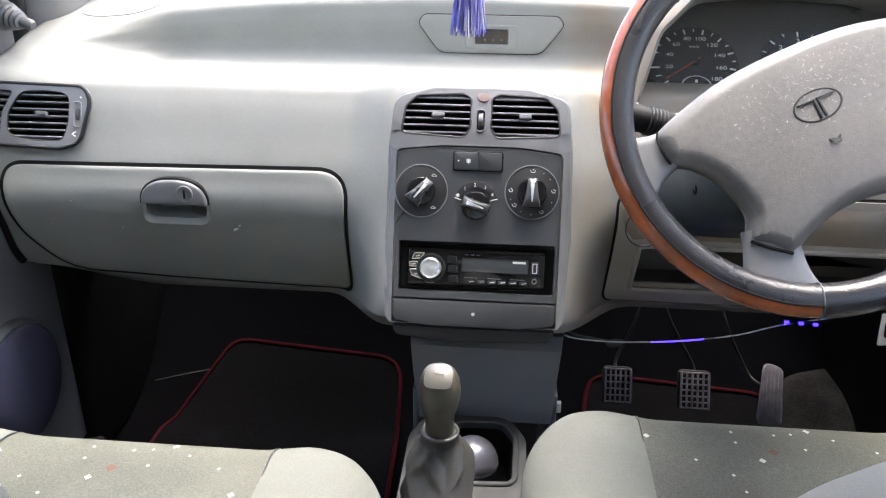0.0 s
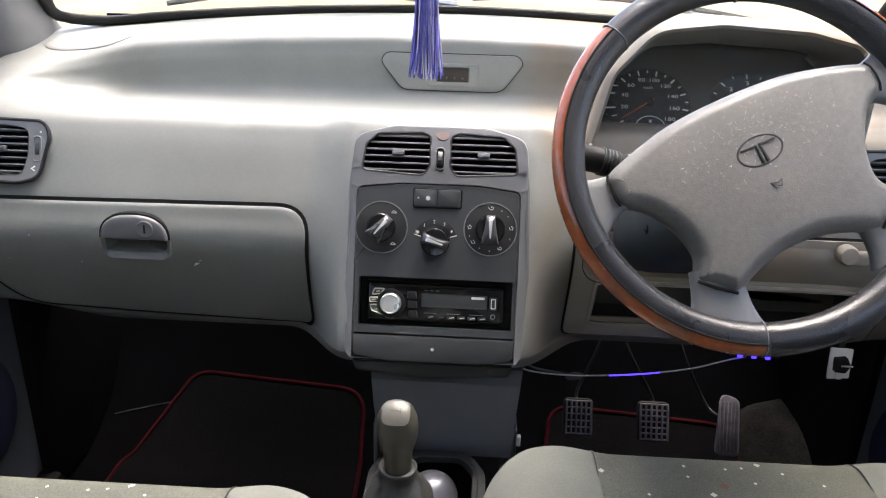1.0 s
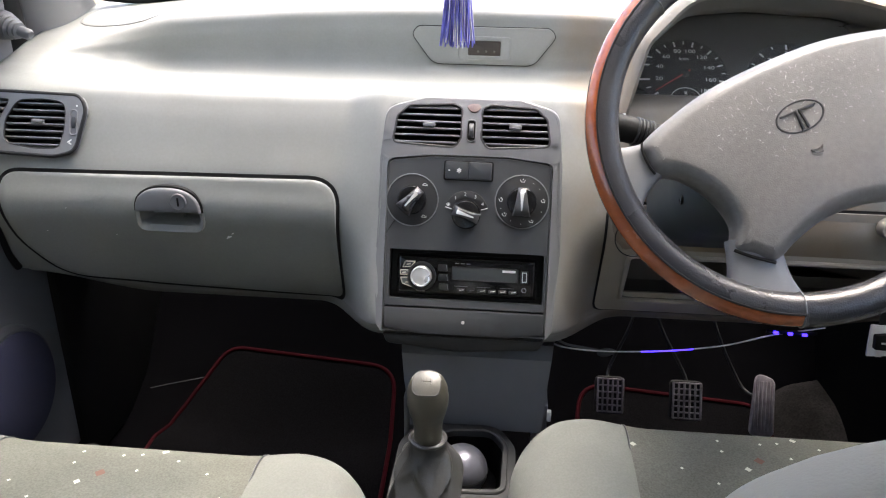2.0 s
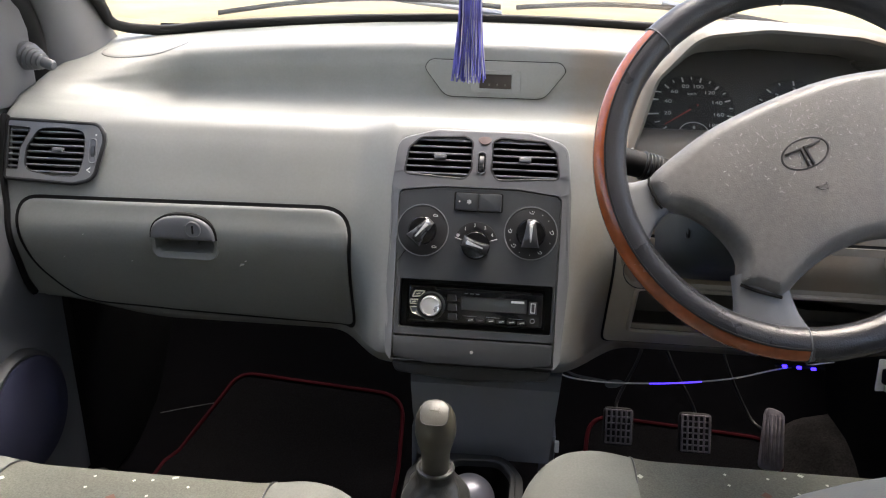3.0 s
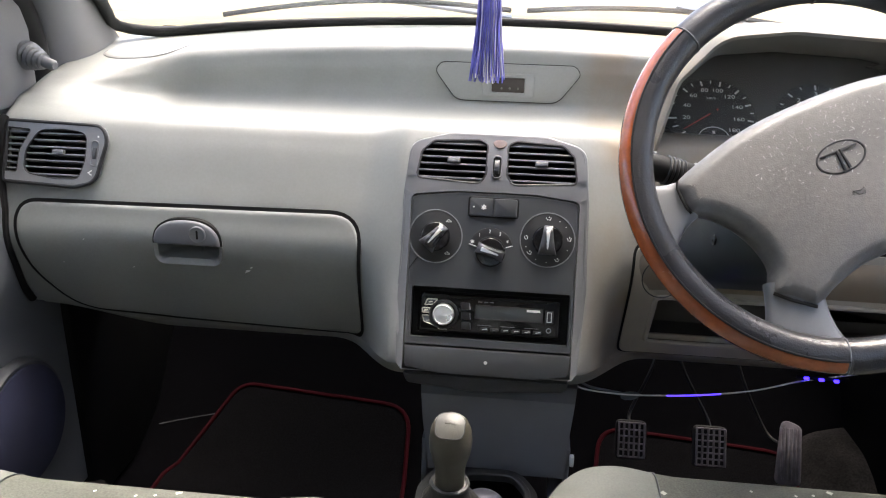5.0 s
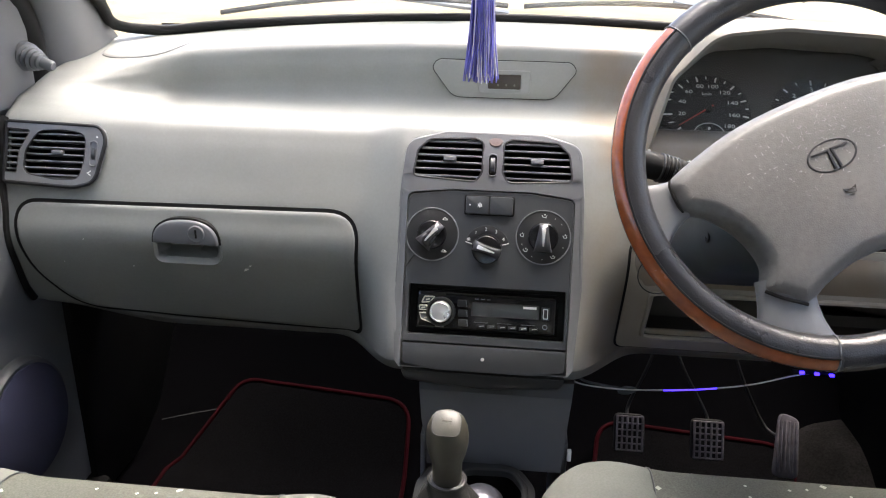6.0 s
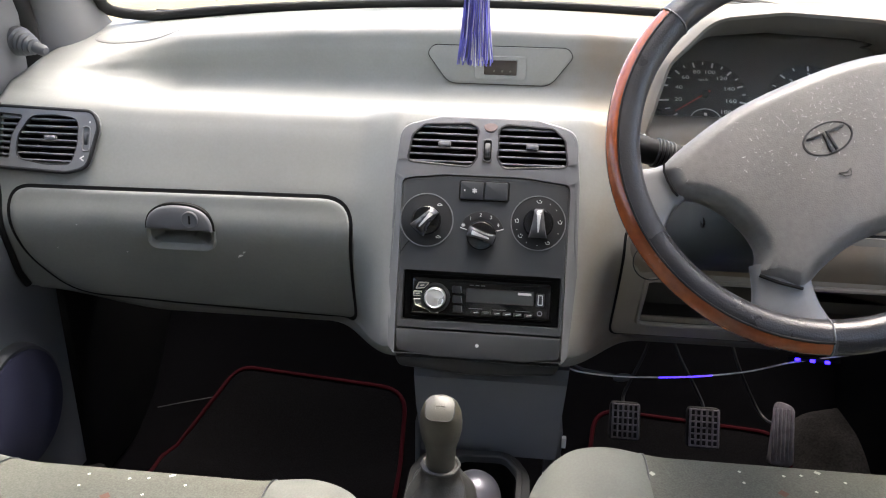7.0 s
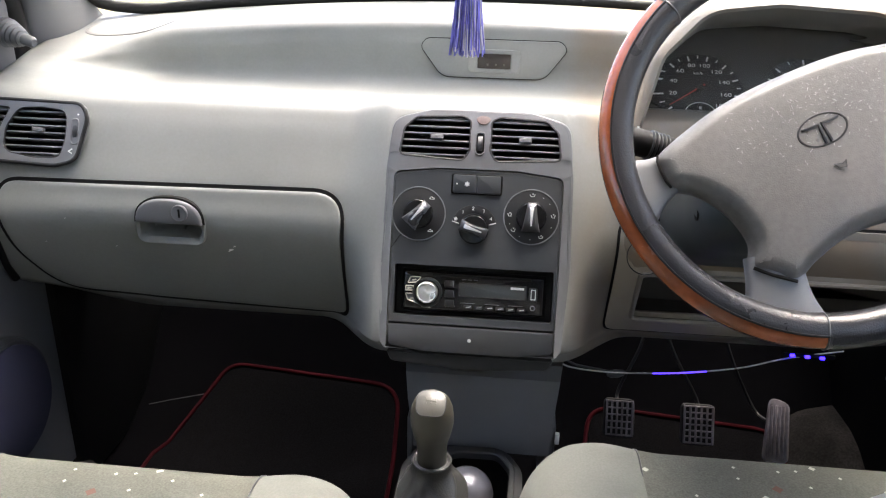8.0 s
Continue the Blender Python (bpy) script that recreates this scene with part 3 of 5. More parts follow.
def dash_body():
    xs = sorted({round(-0.685 + 1.37 * i / 220, 4) for i in range(221)} | {-0.100, 0.106, -0.125, 0.13})
    bm = bmesh.new()
    rows = []
    for x in xs:
        rows.append([bm.verts.new((x, y, z)) for y, z in section(x)])
    inv = CON.inverted()
    for a, b in zip(rows, rows[1:]):
        for i in range(len(a) - 1):
            mid = inv @ ((a[i].co + b[i + 1].co) / 2)
            if abs(mid.x) < 0.104 and -0.022 < mid.y < 0.258 and mid.z > -0.02 and i > 72:
                continue
            c = (a[i].co + b[i + 1].co) / 2
            if 0.556 < abs(c.x) < 0.672 and 0.640 < c.z < 0.698 and i > 72:
                continue
            if 0.225 < c.x < 0.585 and 0.444 < c.z < 0.518 and c.y < 1.14:
                continue
            if abs(c.x + 0.411) < 0.046 and 0.530 < c.z < 0.590 and i > 72:
                continue
            bm.faces.new((a[i], b[i], b[i + 1], a[i + 1]))
    for v in [v for v in bm.verts if not v.link_faces]:
        bm.verts.remove(v)
    ob = part("body", bm, DASH, dash)
    sol = ob.modifiers.new("thickness", "SOLIDIFY")
    outward = sum(p.normal.y * p.area for p in ob.data.polygons if p.center.y < 1.15) < 0
    sol.thickness, sol.offset = 0.004, -1 if outward else 1
    return ob


body = dash_body()


for s in (-1, 1):
    part("end_gap", tube([(s * (min(0.685, skin(y, z)) - 0.001), y - 0.003, z) for y, z in section(s * 0.675)[9 * 9:] if z > 0.44], 0.0062, 8), BLACK, dash, "dark gap at the dashboard's end")


def dense(outline, step=0.008):
    """The outline with points added so that none lie further apart than step."""
    out = []
    for (a, b), (c, e) in zip(outline, outline[1:] + outline[:1]):
        k = max(1, math.ceil(math.hypot(c - a, e - b) / step))
        out += [(a + (c - a) * i / k, b + (e - b) * i / k) for i in range(k)]
    return out


def on_dash(outline, off0, off1, rings=10, bevel=0.003):
    """A panel that follows the dashboard's front over an (x, z) outline, from off0 to off1 in front of it."""
    cx = sum(p[0] for p in outline) / len(outline)
    cz = sum(p[1] for p in outline) / len(outline)
    def row(pts, off):
        return [(x, front_y(x, z) - off, z) for x, z in pts]
    rows = [row(outline, off0), row(outline, off1 - bevel), row(inset(outline, bevel * 0.4), off1 - 0.3 * bevel), row(inset(outline, bevel), off1)]
    base = inset(outline, bevel)
    for k in range(1, rings):
        s = 1 - k / rings
        rows.append(row([(cx + (x - cx) * s, cz + (z - cz) * s) for x, z in base], off1))
    return loft(rows)


def dash_ring(outer, inner, off0, off1):
    rows = [[(x, front_y(x, z) - off, z) for x, z in o] for o, off in ((outer, off0), (outer, off1), (inner, off1), (inner, off0))]
    return loft(rows, cap=False)


LID = dense(rpoly([(-0.660, 0.606, 0.03), (-0.650, 0.50, 0.12), (-0.615, 0.4275, 0.075), (-0.47, 0.416, 0.05), (-0.187, 0.405, 0.018), (-0.174, 0.612, 0.04)], 0.02, 8))
lid_mesh = on_dash(LID, -0.004, 0.004, 30)
# the finger recess goes through the lid
cut = [(-0.043, -0.015), (-0.032, -0.026), (0.032, -0.026), (0.043, -0.015), (0.043, 0.020), (-0.043, 0.020)]
for (ua, va), (ub, vb) in zip(cut, cut[1:] + cut[:1]):
    bmesh.ops.bisect_plane(lid_mesh, geom=[*lid_mesh.verts, *lid_mesh.edges, *lid_mesh.faces], plane_co=(-0.411 + ua, 0, 0.5625 + va), plane_no=(vb - va, 0, ua - ub))
def in_cut(p):
    u, v = p.x + 0.411, p.z - 0.5625
    return all((ub - ua) * (v - va) - (vb - va) * (u - ua) > 0 for (ua, va), (ub, vb) in zip(cut, cut[1:] + cut[:1]))
bmesh.ops.delete(lid_mesh, geom=[f for f in lid_mesh.faces if in_cut(f.calc_center_median())], context="FACES")
lid = part("glovebox_lid", lid_mesh, DASH, dash, "grey glovebox lid")
part("gap", dash_ring(inset(LID, -0.0045), inset(LID, 0.002), -0.003, 0.0016), BLACK, dash, "dark gap round the glovebox lid")


# ---- seats ----
def pillow(w, d, r, h, puff, n=16, slope=None):
    """A padded block: rounded in plan, with a soft upper edge. Returns rings of points, centre at the middle, top near z = 0."""
    plan = rpoly([(-w / 2, -d / 2, 0.05), (w / 2, -d / 2, 0.05), (w / 2, d / 2, r), (-w / 2, d / 2, r)], r, n)
    if slope:
        run, drop = slope
        plan = rpoly([(-w / 2, -d / 2, 0.05), (w / 2, -d / 2, 0.05), (w / 2, d / 2 - drop, r), (w / 2 - run, d / 2, 0.04), (-w / 2 + run, d / 2, 0.04), (-w / 2, d / 2 - drop, r)], r, n)
    dense = []
    for (a, b), (c, e) in zip(plan, plan[1:] + plan[:1]):
        k = max(1, int(math.hypot(c - a, e - b) / 0.012))
        dense += [(a + (c - a) * i / k, b + (e - b) * i / k) for i in range(k)]
    edge = 0.055
    rear = 0.044 if slope else 0.012
    rows = [[(x, y, -h + rear * (1 - math.sin(radians(a)))) for x, y in inset(dense, rear * (1 - math.cos(radians(a))))] for a in (90, 68, 45, 22, 0)] + [[(x, y, -edge) for x, y in dense]]
    for k in range(1, 9):
        a = math.pi / 2 * k / 8
        rows.append([(x, y, -edge + edge * math.sin(a)) for x, y in inset(dense, edge * (1 - math.cos(a)))])
    base = inset(dense, edge)
    for k in range(1, 14):
        s = 1 - k / 14
        rows.append([(x * s, y * s, puff * (1 - s * s)) for x, y in base])
    return rows


def padded(name, w, d, r, h, split, m, seat, bolster=0.010, slope=None):
    """A cushion of three parts: a patterned middle and two plain light bolsters, with piping in the seams."""
    rows = pillow(w, d, r, h, 0.016, slope=slope)
    under = loft([rows[0], [(x * 0.6, y * 0.6, z - 0.004) for x, y, z in rows[0]]])
    def lift(p):
        x, y, z = p
        if z > -0.05:
            z += bolster * smoothstep(abs(x), split - 0.03, split + 0.05) * smoothstep(w / 2 - abs(x), 0.0, 0.06)
        return (x, y, z)
    rows = [[lift(p) for p in r_] for r_ in rows]
    whole = loft(rows, cap=False)
    for sgn in (-1, 1):
        bmesh.ops.bisect_plane(whole, geom=[*whole.verts, *whole.edges, *whole.faces], plane_co=(sgn * split, 0, 0), plane_no=(1, 0, 0))
    meshes = {}
    for key in ("middle", "bolster", "bolster.001"):
        bm = whole.copy()
        drop = [f for f in bm.faces if (abs(f.calc_center_median().x) > split, f.calc_center_median().x > 0) != {"middle": (False, f.calc_center_median().x > 0), "bolster": (True, False), "bolster.001": (True, True)}[key]]
        bmesh.ops.delete(bm, geom=drop, context="FACES")
        meshes[key] = bm
    whole.free()
    host = None
    # The backrest's rear and bolsters take the colour lightened for rear light.
    part("back_cloth" if slope else "underside", at(under, m), BACK_LIT if slope else BLACK, seat, "plain back, its grey lightened as if lit from behind" if slope else "")
    for key in ("middle", "bolster", "bolster.001"):
        bm = at(meshes[key], m)
        ob = part(name if key == "middle" else "bolster", bm, CLOTH if key == "middle" else BACK_LIT if slope else FABRIC_LIGHT, seat if key == "middle" else host, "dark cloth with pale and red flecks" if key == "middle" else "plain light grey bolster")
        host = host or ob
    for s in (-1, 1):
        line = []
        for k in range(40):
            y = -d / 2 + 0.01 + (d - 0.012) * k / 39
            edge = 0.055
            e = max(0.0, edge - (d / 2 - y))
            z = -edge + math.sqrt(max(0.0, edge * edge - e * e)) + 0.004
            line.append((s * split, y, z + bolster * 0.35 if y < d / 2 - edge else z + bolster * 0.35 * (d / 2 - y) / edge))
        line.append((s * split, d / 2 + 0.001, -0.09))
        part("piping", at(tube([(x, y, z - 0.0016) for x, y, z in line], 0.0011, 6), m), PANEL, host, "dark seam piping")
    return host


def front_seat(x, y, z, back, width, h, shift, shoulder, group="front seats"):
    """A front seat; x, y, z is the middle of the cushion's front edge on top."""
    seat = thing("front_seat", "front car seat in flecked dark cloth with light grey bolsters", "car seat", group, at=pose(x, y, 0))
    d = y - back + 0.04
    padded("cushion", 0.57, d, 0.11, 0.15, 0.152, pose(0, -d / 2, z, 4) , seat)
    c, q = math.cos(radians(12)), math.sin(radians(12))
    up = Matrix(((-1, 0, 0, shift), (0, -q, c, back - y), (0, c, q, z - 0.03), (0, 0, 0, 1)))
    padded("backrest", width, h, 0.05, 0.10, 0.150, up @ pose(0, h / 2, 0), seat, slope=shoulder)
    part("base", box(-0.2, 0.2, -0.42, -0.08, 0.03, z - 0.14, 0.02), BLACK, seat)
    for s in (-0.17, 0.17):
        part("seat_rail", box(s - 0.015, s + 0.015, -0.5, -0.04, 0.0, 0.035, 0.004), DARK, seat)
    return seat


front_seat(0.355, 0.895, 0.375, 0.370, 0.507, 0.532, -0.010, (0.13, 0.065))
front_seat(-0.355, 0.80, 0.372, 0.332, 0.562, 0.572, 0.025, (0.13, 0.065))


# ---- steering wheel ----
TILT_W, SPIN, PAD_X = 30.6, 27.0, 0.003
WHEEL = Matrix.Translation((0.3204, 0.8469, 0.7622)) @ pose(0, 0, 0, 90 - TILT_W, 0, -0.8) @ pose(0, 0, 0, 0, 0, SPIN)
wheel = thing("steering_wheel", "worn grey four-spoke steering wheel in a black leather and wood-look cover", "steering wheel", at=WHEEL)


def rim(a0, a1, b0, b1, R=0.1795, ra=0.0165, rb=0.0155, grow=0.0, n=60, k=20):
    """A stretch of the rim: a round the wheel, b round the tube (0 outwards, 90 to the driver)."""
    bm = bmesh.new()
    rows = []
    for i in range(n + 1):
        a = radians(a0 + (a1 - a0) * i / n)
        row = []
        for j in range(k + 1):
            b = radians(b0 + (b1 - b0) * j / k)
            r = R + (ra + grow) * math.cos(b)
            row.append(bm.verts.new((r * math.cos(a), r * math.sin(a), (rb + grow) * math.sin(b))))
        rows.append(row)
    for p, q in zip(rows, rows[1:]):
        for j in range(k):
            bm.faces.new((p[j], p[j + 1], q[j + 1], q[j]))
    bmesh.ops.remove_doubles(bm, verts=bm.verts, dist=1e-6)
    return bm


cover = part("rim", rim(0, 360, 0, 360, grow=-0.0025, n=120), DARK, wheel)
SEAM = [112.0, 246.0, 294.0, 428.0]
for a0, a1, wooden in ((112, 246, True), (246, 294, False), (294, 428, True), (68, 112, False)):
    if wooden:
        part("leather_grip", rim(a0 + 0.3, a1 - 0.3, 71, 304), LEATHER, cover, "black leather grip")
        part("wood_trim", rim(a0 + 0.3, a1 - 0.3, -54, 69, grow=-0.0004), WOOD, cover, "reddish wood-look trim")
        for b in (70, -55):
            part("edge_piping", tube([((0.1795 + 0.0167 * math.cos(radians(b))) * math.cos(radians(a0 + (a1 - a0) * i / 50)), (0.1795 + 0.0167 * math.cos(radians(b))) * math.sin(radians(a0 + (a1 - a0) * i / 50)), 0.0157 * math.sin(radians(b))) for i in range(51)], 0.0011, 6), BLACK, cover)
    else:
        part("leather_grip", rim(a0 + 0.3, a1 - 0.3, 0, 360), LEATHER, cover, "black leather grip")
for a in SEAM:
    a = radians(a)
    loop = [((0.1795 + 0.0168 * math.cos(b)) * math.cos(a), (0.1795 + 0.0168 * math.cos(b)) * math.sin(a), 0.0158 * math.sin(b)) for b in (2 * math.pi * i / 24 for i in range(24))]
    part("seam", tube(loop, 0.0007, 6, close=True), BEZEL, cover, "pale stitched seam")

HALF = [(0.0, 0.066), (0.06, 0.063), (0.110, 0.052), (0.143, 0.040), (0.148, 0.024), (0.145, 0.007), (0.124, -0.008), (0.106, -0.036), (0.100, -0.066), (0.110, -0.088), (0.096, -0.102), (0.078, -0.116), (0.052, -0.106), (0.024, -0.098), (0.0, -0.096)]
PAD_AT = pose(PAD_X, 0.0, 0.0) @ Matrix.Diagonal((0.97, 1, 1, 1))
pad_outline = [(p.x, p.y) for p in curve([(x, y, 0) for x, y in HALF[::-1]] + [(-x, y, 0) for x, y in HALF[1:-1]], 6, True)]
if sum(a[0] * b[1] - b[0] * a[1] for a, b in zip(pad_outline, pad_outline[1:] + pad_outline[:1])) < 0:
    pad_outline = pad_outline[::-1]


def pad_z(x, y):
    return 0.016 - 0.006 * min(1.6, (x / 0.15) ** 2 + (y / 0.10) ** 2)


def pad_mesh():
    rows = [[(x, y, -0.020) for x, y in inset(pad_outline, 0.002)], [(x, y, -0.010) for x, y in pad_outline]]
    for k in range(1, 9):
        a = math.pi / 2 * k / 8
        rows.append([(x, y, -0.010 + (pad_z(x, y) + 0.010) * math.sin(a)) for x, y in inset(pad_outline, 0.015 * (1 - math.cos(a)))])
    base = inset(pad_outline, 0.015)
    for k in range(1, 10):
        s = 1 - k / 10
        rows.append([(x * s, y * s, pad_z(x * s, y * s)) for x, y in base])
    return at(loft(rows), PAD_AT)


pad = part("hub_pad", pad_mesh(), HUB, wheel, "scuffed grey vinyl hub pad")


def spoke(x0, y0, x1, y1, w0, w1):
    """A grey arm from the pad to the rim."""
    p, q = Vector((x0, y0, 0)), Vector((x1, y1, 0))
    d = (q - p).normalized()
    s = Vector((-d.y, d.x, 0))
    rings = []
    for i in range(9):
        t = i / 8
        w = blend(w0, w1, t ** 3) / 2
        c = p.lerp(q, t)
        z = blend(-0.003, -0.008, t)
        rings.append([tuple(c + s * w * u + Vector((0, 0, z + h))) for u, h in ((-0.94, -0.012), (-1, -0.004), (-0.95, 0.001), (-0.82, 0.0042), (-0.5, 0.0056), (0, 0.006), (0.5, 0.0056), (0.82, 0.0042), (0.95, 0.001), (1, -0.004), (0.94, -0.012))])
    return loft(rings)


for sgn in (-1, 1):
    part("spoke", spoke(PAD_X + sgn * 0.1145, 0.024, sgn * 0.171, 0.018, 0.037, 0.085), SPOKE, wheel, "grey spoke")
    part("spoke", spoke(PAD_X + sgn * 0.0834, -0.086, sgn * 0.097, -0.142, 0.052, 0.080), SPOKE, wheel, "grey spoke")
part("emblem", at(ring([(x * 1.0, y * 0.62) for x, y in circle(0.0245, n=48)], [(x * 0.91, y * 0.548) for x, y in circle(0.0245, n=48)], 0.0, 0.0013, 0.0004), PAD_AT @ pose(0, 0, 0.0150)), DARK, pad, "dark oval emblem ring")
for sgn in (-1, 1):
    o = [(sgn * 0.0016, -0.0145), (sgn * 0.0046, -0.0138), (sgn * 0.0032, 0.0050), (sgn * 0.020, 0.0056), (sgn * 0.0205, 0.0074), (sgn * 0.0010, 0.0076)]
    part("emblem_mark", at(plate(o if sgn > 0 else o[::-1], 0, 0.0018, 0.0002), PAD_AT @ pose(0, 0, 0.0152) @ Matrix.Diagonal((0.9, 0.9, 1, 1))), DARK, pad)
horn = tube([(-0.006, 0.003, 0), (-0.002, -0.002, 0), (0.004, -0.003, 0), (0.006, 0.003, 0), (0.001, 0.001, 0), (-0.006, 0.003, 0)], 0.0004, 5)
part("horn_mark", at(horn, PAD_AT @ pose(0.0, -0.036, 0.0158)), DARK, pad)

rs = random.Random(11)
marks = bmesh.new()
for i in range(330):
    x, y = rs.gauss(0.01, 0.055), rs.gauss(0.018, 0.022)
    if abs(x) > 0.105 or abs(y - 0.005) > 0.042:
        continue
    L, w, a = 0.0003 + 0.0020 * rs.random() ** 3, rs.uniform(0.00013, 0.00026), rs.uniform(0, 180)
    z = pad_z(x, y) - 0.00005
    merge(marks, at(plate([(-L, -w), (L, -w * 0.4), (L, w), (-L, w * 0.5)], 0, 0.0002, 0), pose(x, y, z, 0, 0, a)))
tagged(part("scratch", at(marks, PAD_AT), MARK, pad, "fine pale scratches"), kind="stuff")
for sgn in (-1, 1):
    part("pad_joint", tube([(PAD_X + sgn * 0.1397, 0.040, 0.001), (PAD_X + sgn * 0.1428, 0.034, 0.0025), (PAD_X + sgn * 0.1439, 0.024, 0.0030), (PAD_X + sgn * 0.1434, 0.014, 0.0025), (PAD_X + sgn * 0.1411, 0.007, 0.001)], 0.0012, 6), BLACK, wheel)
    part("pad_joint", tube([(PAD_X + sgn * 0.1062, -0.0895, 0.001), (PAD_X + sgn * 0.1009, -0.0955, 0.0025), (PAD_X + sgn * 0.0936, -0.1025, 0.0030), (PAD_X + sgn * 0.0844, -0.1095, 0.0025), (PAD_X + sgn * 0.0766, -0.1155, 0.001)], 0.0017, 6), BLACK, wheel)

column = thing("steering_column", "dark plastic steering column cowl behind the wheel", "steering column", at=Matrix.Translation((0.320, 0.843, 0.755)) @ pose(0, 0, 0, 63))
rings_ = [[(x, y, z) for x, y in rrect(w, h, q, 0, cy)] for w, h, z, cy, q in ((0.10, 0.11, -0.03, -0.01, 0.04), (0.150, 0.135, -0.06, -0.015, 0.05), (0.168, 0.147, -0.14, -0.017, 0.055), (0.172, 0.147, -0.30, -0.017, 0.055))]
cowl = part("cowl", loft(rings_), material("cowl_plastic", (0.028, 0.038, 0.043), 0.42, dust=0.04), column)
part("cowl_screw", at(lathe([(0.006, 0), (0.006, 0.002), (0.003, 0.0), (0, -0.004)], 16), pose(-0.0765, -0.055, -0.105, 0, -90)), BLACK, cowl)
stalk = thing("control_stalk", "black column stalk with white lamp symbols", "stalk", "column stalks", at=look((0.27, 0.985, 0.698), (0.12, 0.965, 0.735)))
part("shaft", lathe([(0.0, 0.03), (0.009, 0.03), (0.010, -0.02), (0.0135, -0.03), (0.0145, -0.05), (0.0155, -0.10), (0.014, -0.118), (0.010, -0.122), (0, -0.122)], 28), BLACK, stalk)
for i in range(5):
    part("grip_ring", at(lathe([(0.0150 + 0.0002 * i, 0), (0.0162 + 0.0002 * i, 0.001), (0.0162 + 0.0002 * i, 0.002), (0.0150 + 0.0002 * i, 0.003)], 28), pose(0, 0, -0.062 - 0.0045 * i)), DARK, stalk)
for i, (w, zz) in enumerate(((0.006, -0.045), (0.010, -0.095), (0.010, -0.105))):
    part("symbol", at(box(-0.001, 0.001, -w / 2, w / 2, -0.0012, 0.0012), pose(0.0, 0, zz) @ pose(0, 0, 0, 0, 0, 60) @ pose(0.0152, 0, 0)), WHITE, stalk)
copy_thing(stalk, look((0.375, 0.985, 0.698), (0.53, 0.965, 0.72)))


# ---- middle: tunnel, gear lever ----
tunnel = thing("centre_console", "dark plastic console over the tunnel with an open tray", "console")
rows = []
for y, w, z, x0 in ((1.30, 0.24, 0.30, 0.02), (1.10, 0.235, 0.37, 0.02), (1.055, 0.226, 0.383, 0.02), (1.035, 0.22, 0.37, 0.02), (1.028, 0.212, 0.33, 0.02), (1.02, 0.20, 0.285, 0.022), (1.016, 0.196, 0.262, 0.022)):
    rows.append([(x0 + (w / 2) * u, y + 0.05 * (abs(u) > 0.97) * (u != 0), z) for u in (-1, -0.96, -0.6, 0, 0.6, 0.96, 1)])
upper = loft(rows, close=False)
for sgn in (-1, 1):
    merge(upper, box(0.021 + sgn * 0.100 - 0.004, 0.021 + sgn * 0.100 + 0.004, 1.03, 1.3, 0.02, 0.30, 0.003))
part("upper_panel", upper, UPPER, tunnel)
tray_out = rpoly([(-0.075, 0.30), (0.085, 0.30), (0.080, 0.955, 0.05), (0.056, 1.002, 0.04), (-0.06, 0.998, 0.04), (-0.078, 0.95, 0.05)], 0.03, 8)
well = rpoly([(-0.010, 0.862), (0.061, 0.866), (0.063, 0.955, 0.03), (0.046, 0.985, 0.02), (-0.02, 0.982, 0.02)], 0.012, 6)
part("tray", at(holed(tray_out, [well], 0.0, 0.012), pose(0, 0, 0.268)), TRAY, tunnel)
part("tray_side", loft([[(x, y, 0.268) for x, y in tray_out], [(x * 1.06, y, 0.02) for x, y in tray_out]], cap=False), TRAY, tunnel)
part("tray_well", loft([[(x, y, 0.272) for x, y in well], [(x, y, 0.236) for x, y in inset(well, 0.003)], [(x, y, 0.228) for x, y in inset(well, 0.007)]], mouth=True), WELL, tunnel)
part("tray_lip", at(ring(inset(well, -0.008), well, 0.0, 0.004, 0.0015), pose(0, 0, 0.279)), TRAY, tunnel)
part("clip", box(0.124, 0.130, 1.022, 1.030, 0.278, 0.294, 0.001), WHITE, tunnel, "small white plastic clip")
ball = thing("silver_ball", "round silver-grey ball lying in the console tray", "ball", at=pose(0.010, 0.925, 0.262))
bmb = bmesh.new()
bmesh.ops.create_uvsphere(bmb, u_segments=40, v_segments=24, radius=0.034)
part("shell", bmb, material("ball_paint", (0.14, 0.14, 0.165), 0.36, metal=0.5, vary=0.06, bump=0.03), ball)
part("seam", tube([(0.0341 * math.cos(a), 0.0341 * math.sin(a), 0) for a in (2 * math.pi * i / 40 for i in range(40))], 0.0008, 5, close=True), DARK, ball)

lever = thing("gear_lever", "gear lever with worn grey knob and creased leather gaiter", "gear lever", at=pose(-0.026, 0.84, 0.27))
FOLDS = ((-165, 300, 0.30, 0.009), (-128, -260, 0.26, 0.010), (-95, 420, 0.24, 0.011), (-60, -330, 0.28, 0.010), (-20, 240, 0.32, 0.009), (40, -200, 0.4, 0.008), (110, 260, 0.4, 0.008))


def gaiter_ring(w, d, z, dy, f):
    """One level of the leather gaiter: an oval with sharp slanting folds; each has an angle, a slant, a width and a height."""
    out = []
    for i in range(120):
        a = 2 * math.pi * i / 120
        rise = 0.0
        for a0, slant, wide, high in FOLDS:
            off = (a - radians(a0 + slant * (z - 0.05) * 4) + math.pi) % (2 * math.pi) - math.pi
            rise = max(rise, high * max(0.0, 1 - abs(off) / (wide * 1.5)))
        rise = (rise - 0.004) * f
        out.append(((w + rise) * math.cos(a), (d + rise) * math.sin(a) + dy - 0.0875 * z, z - 0.5 * rise))
    return out


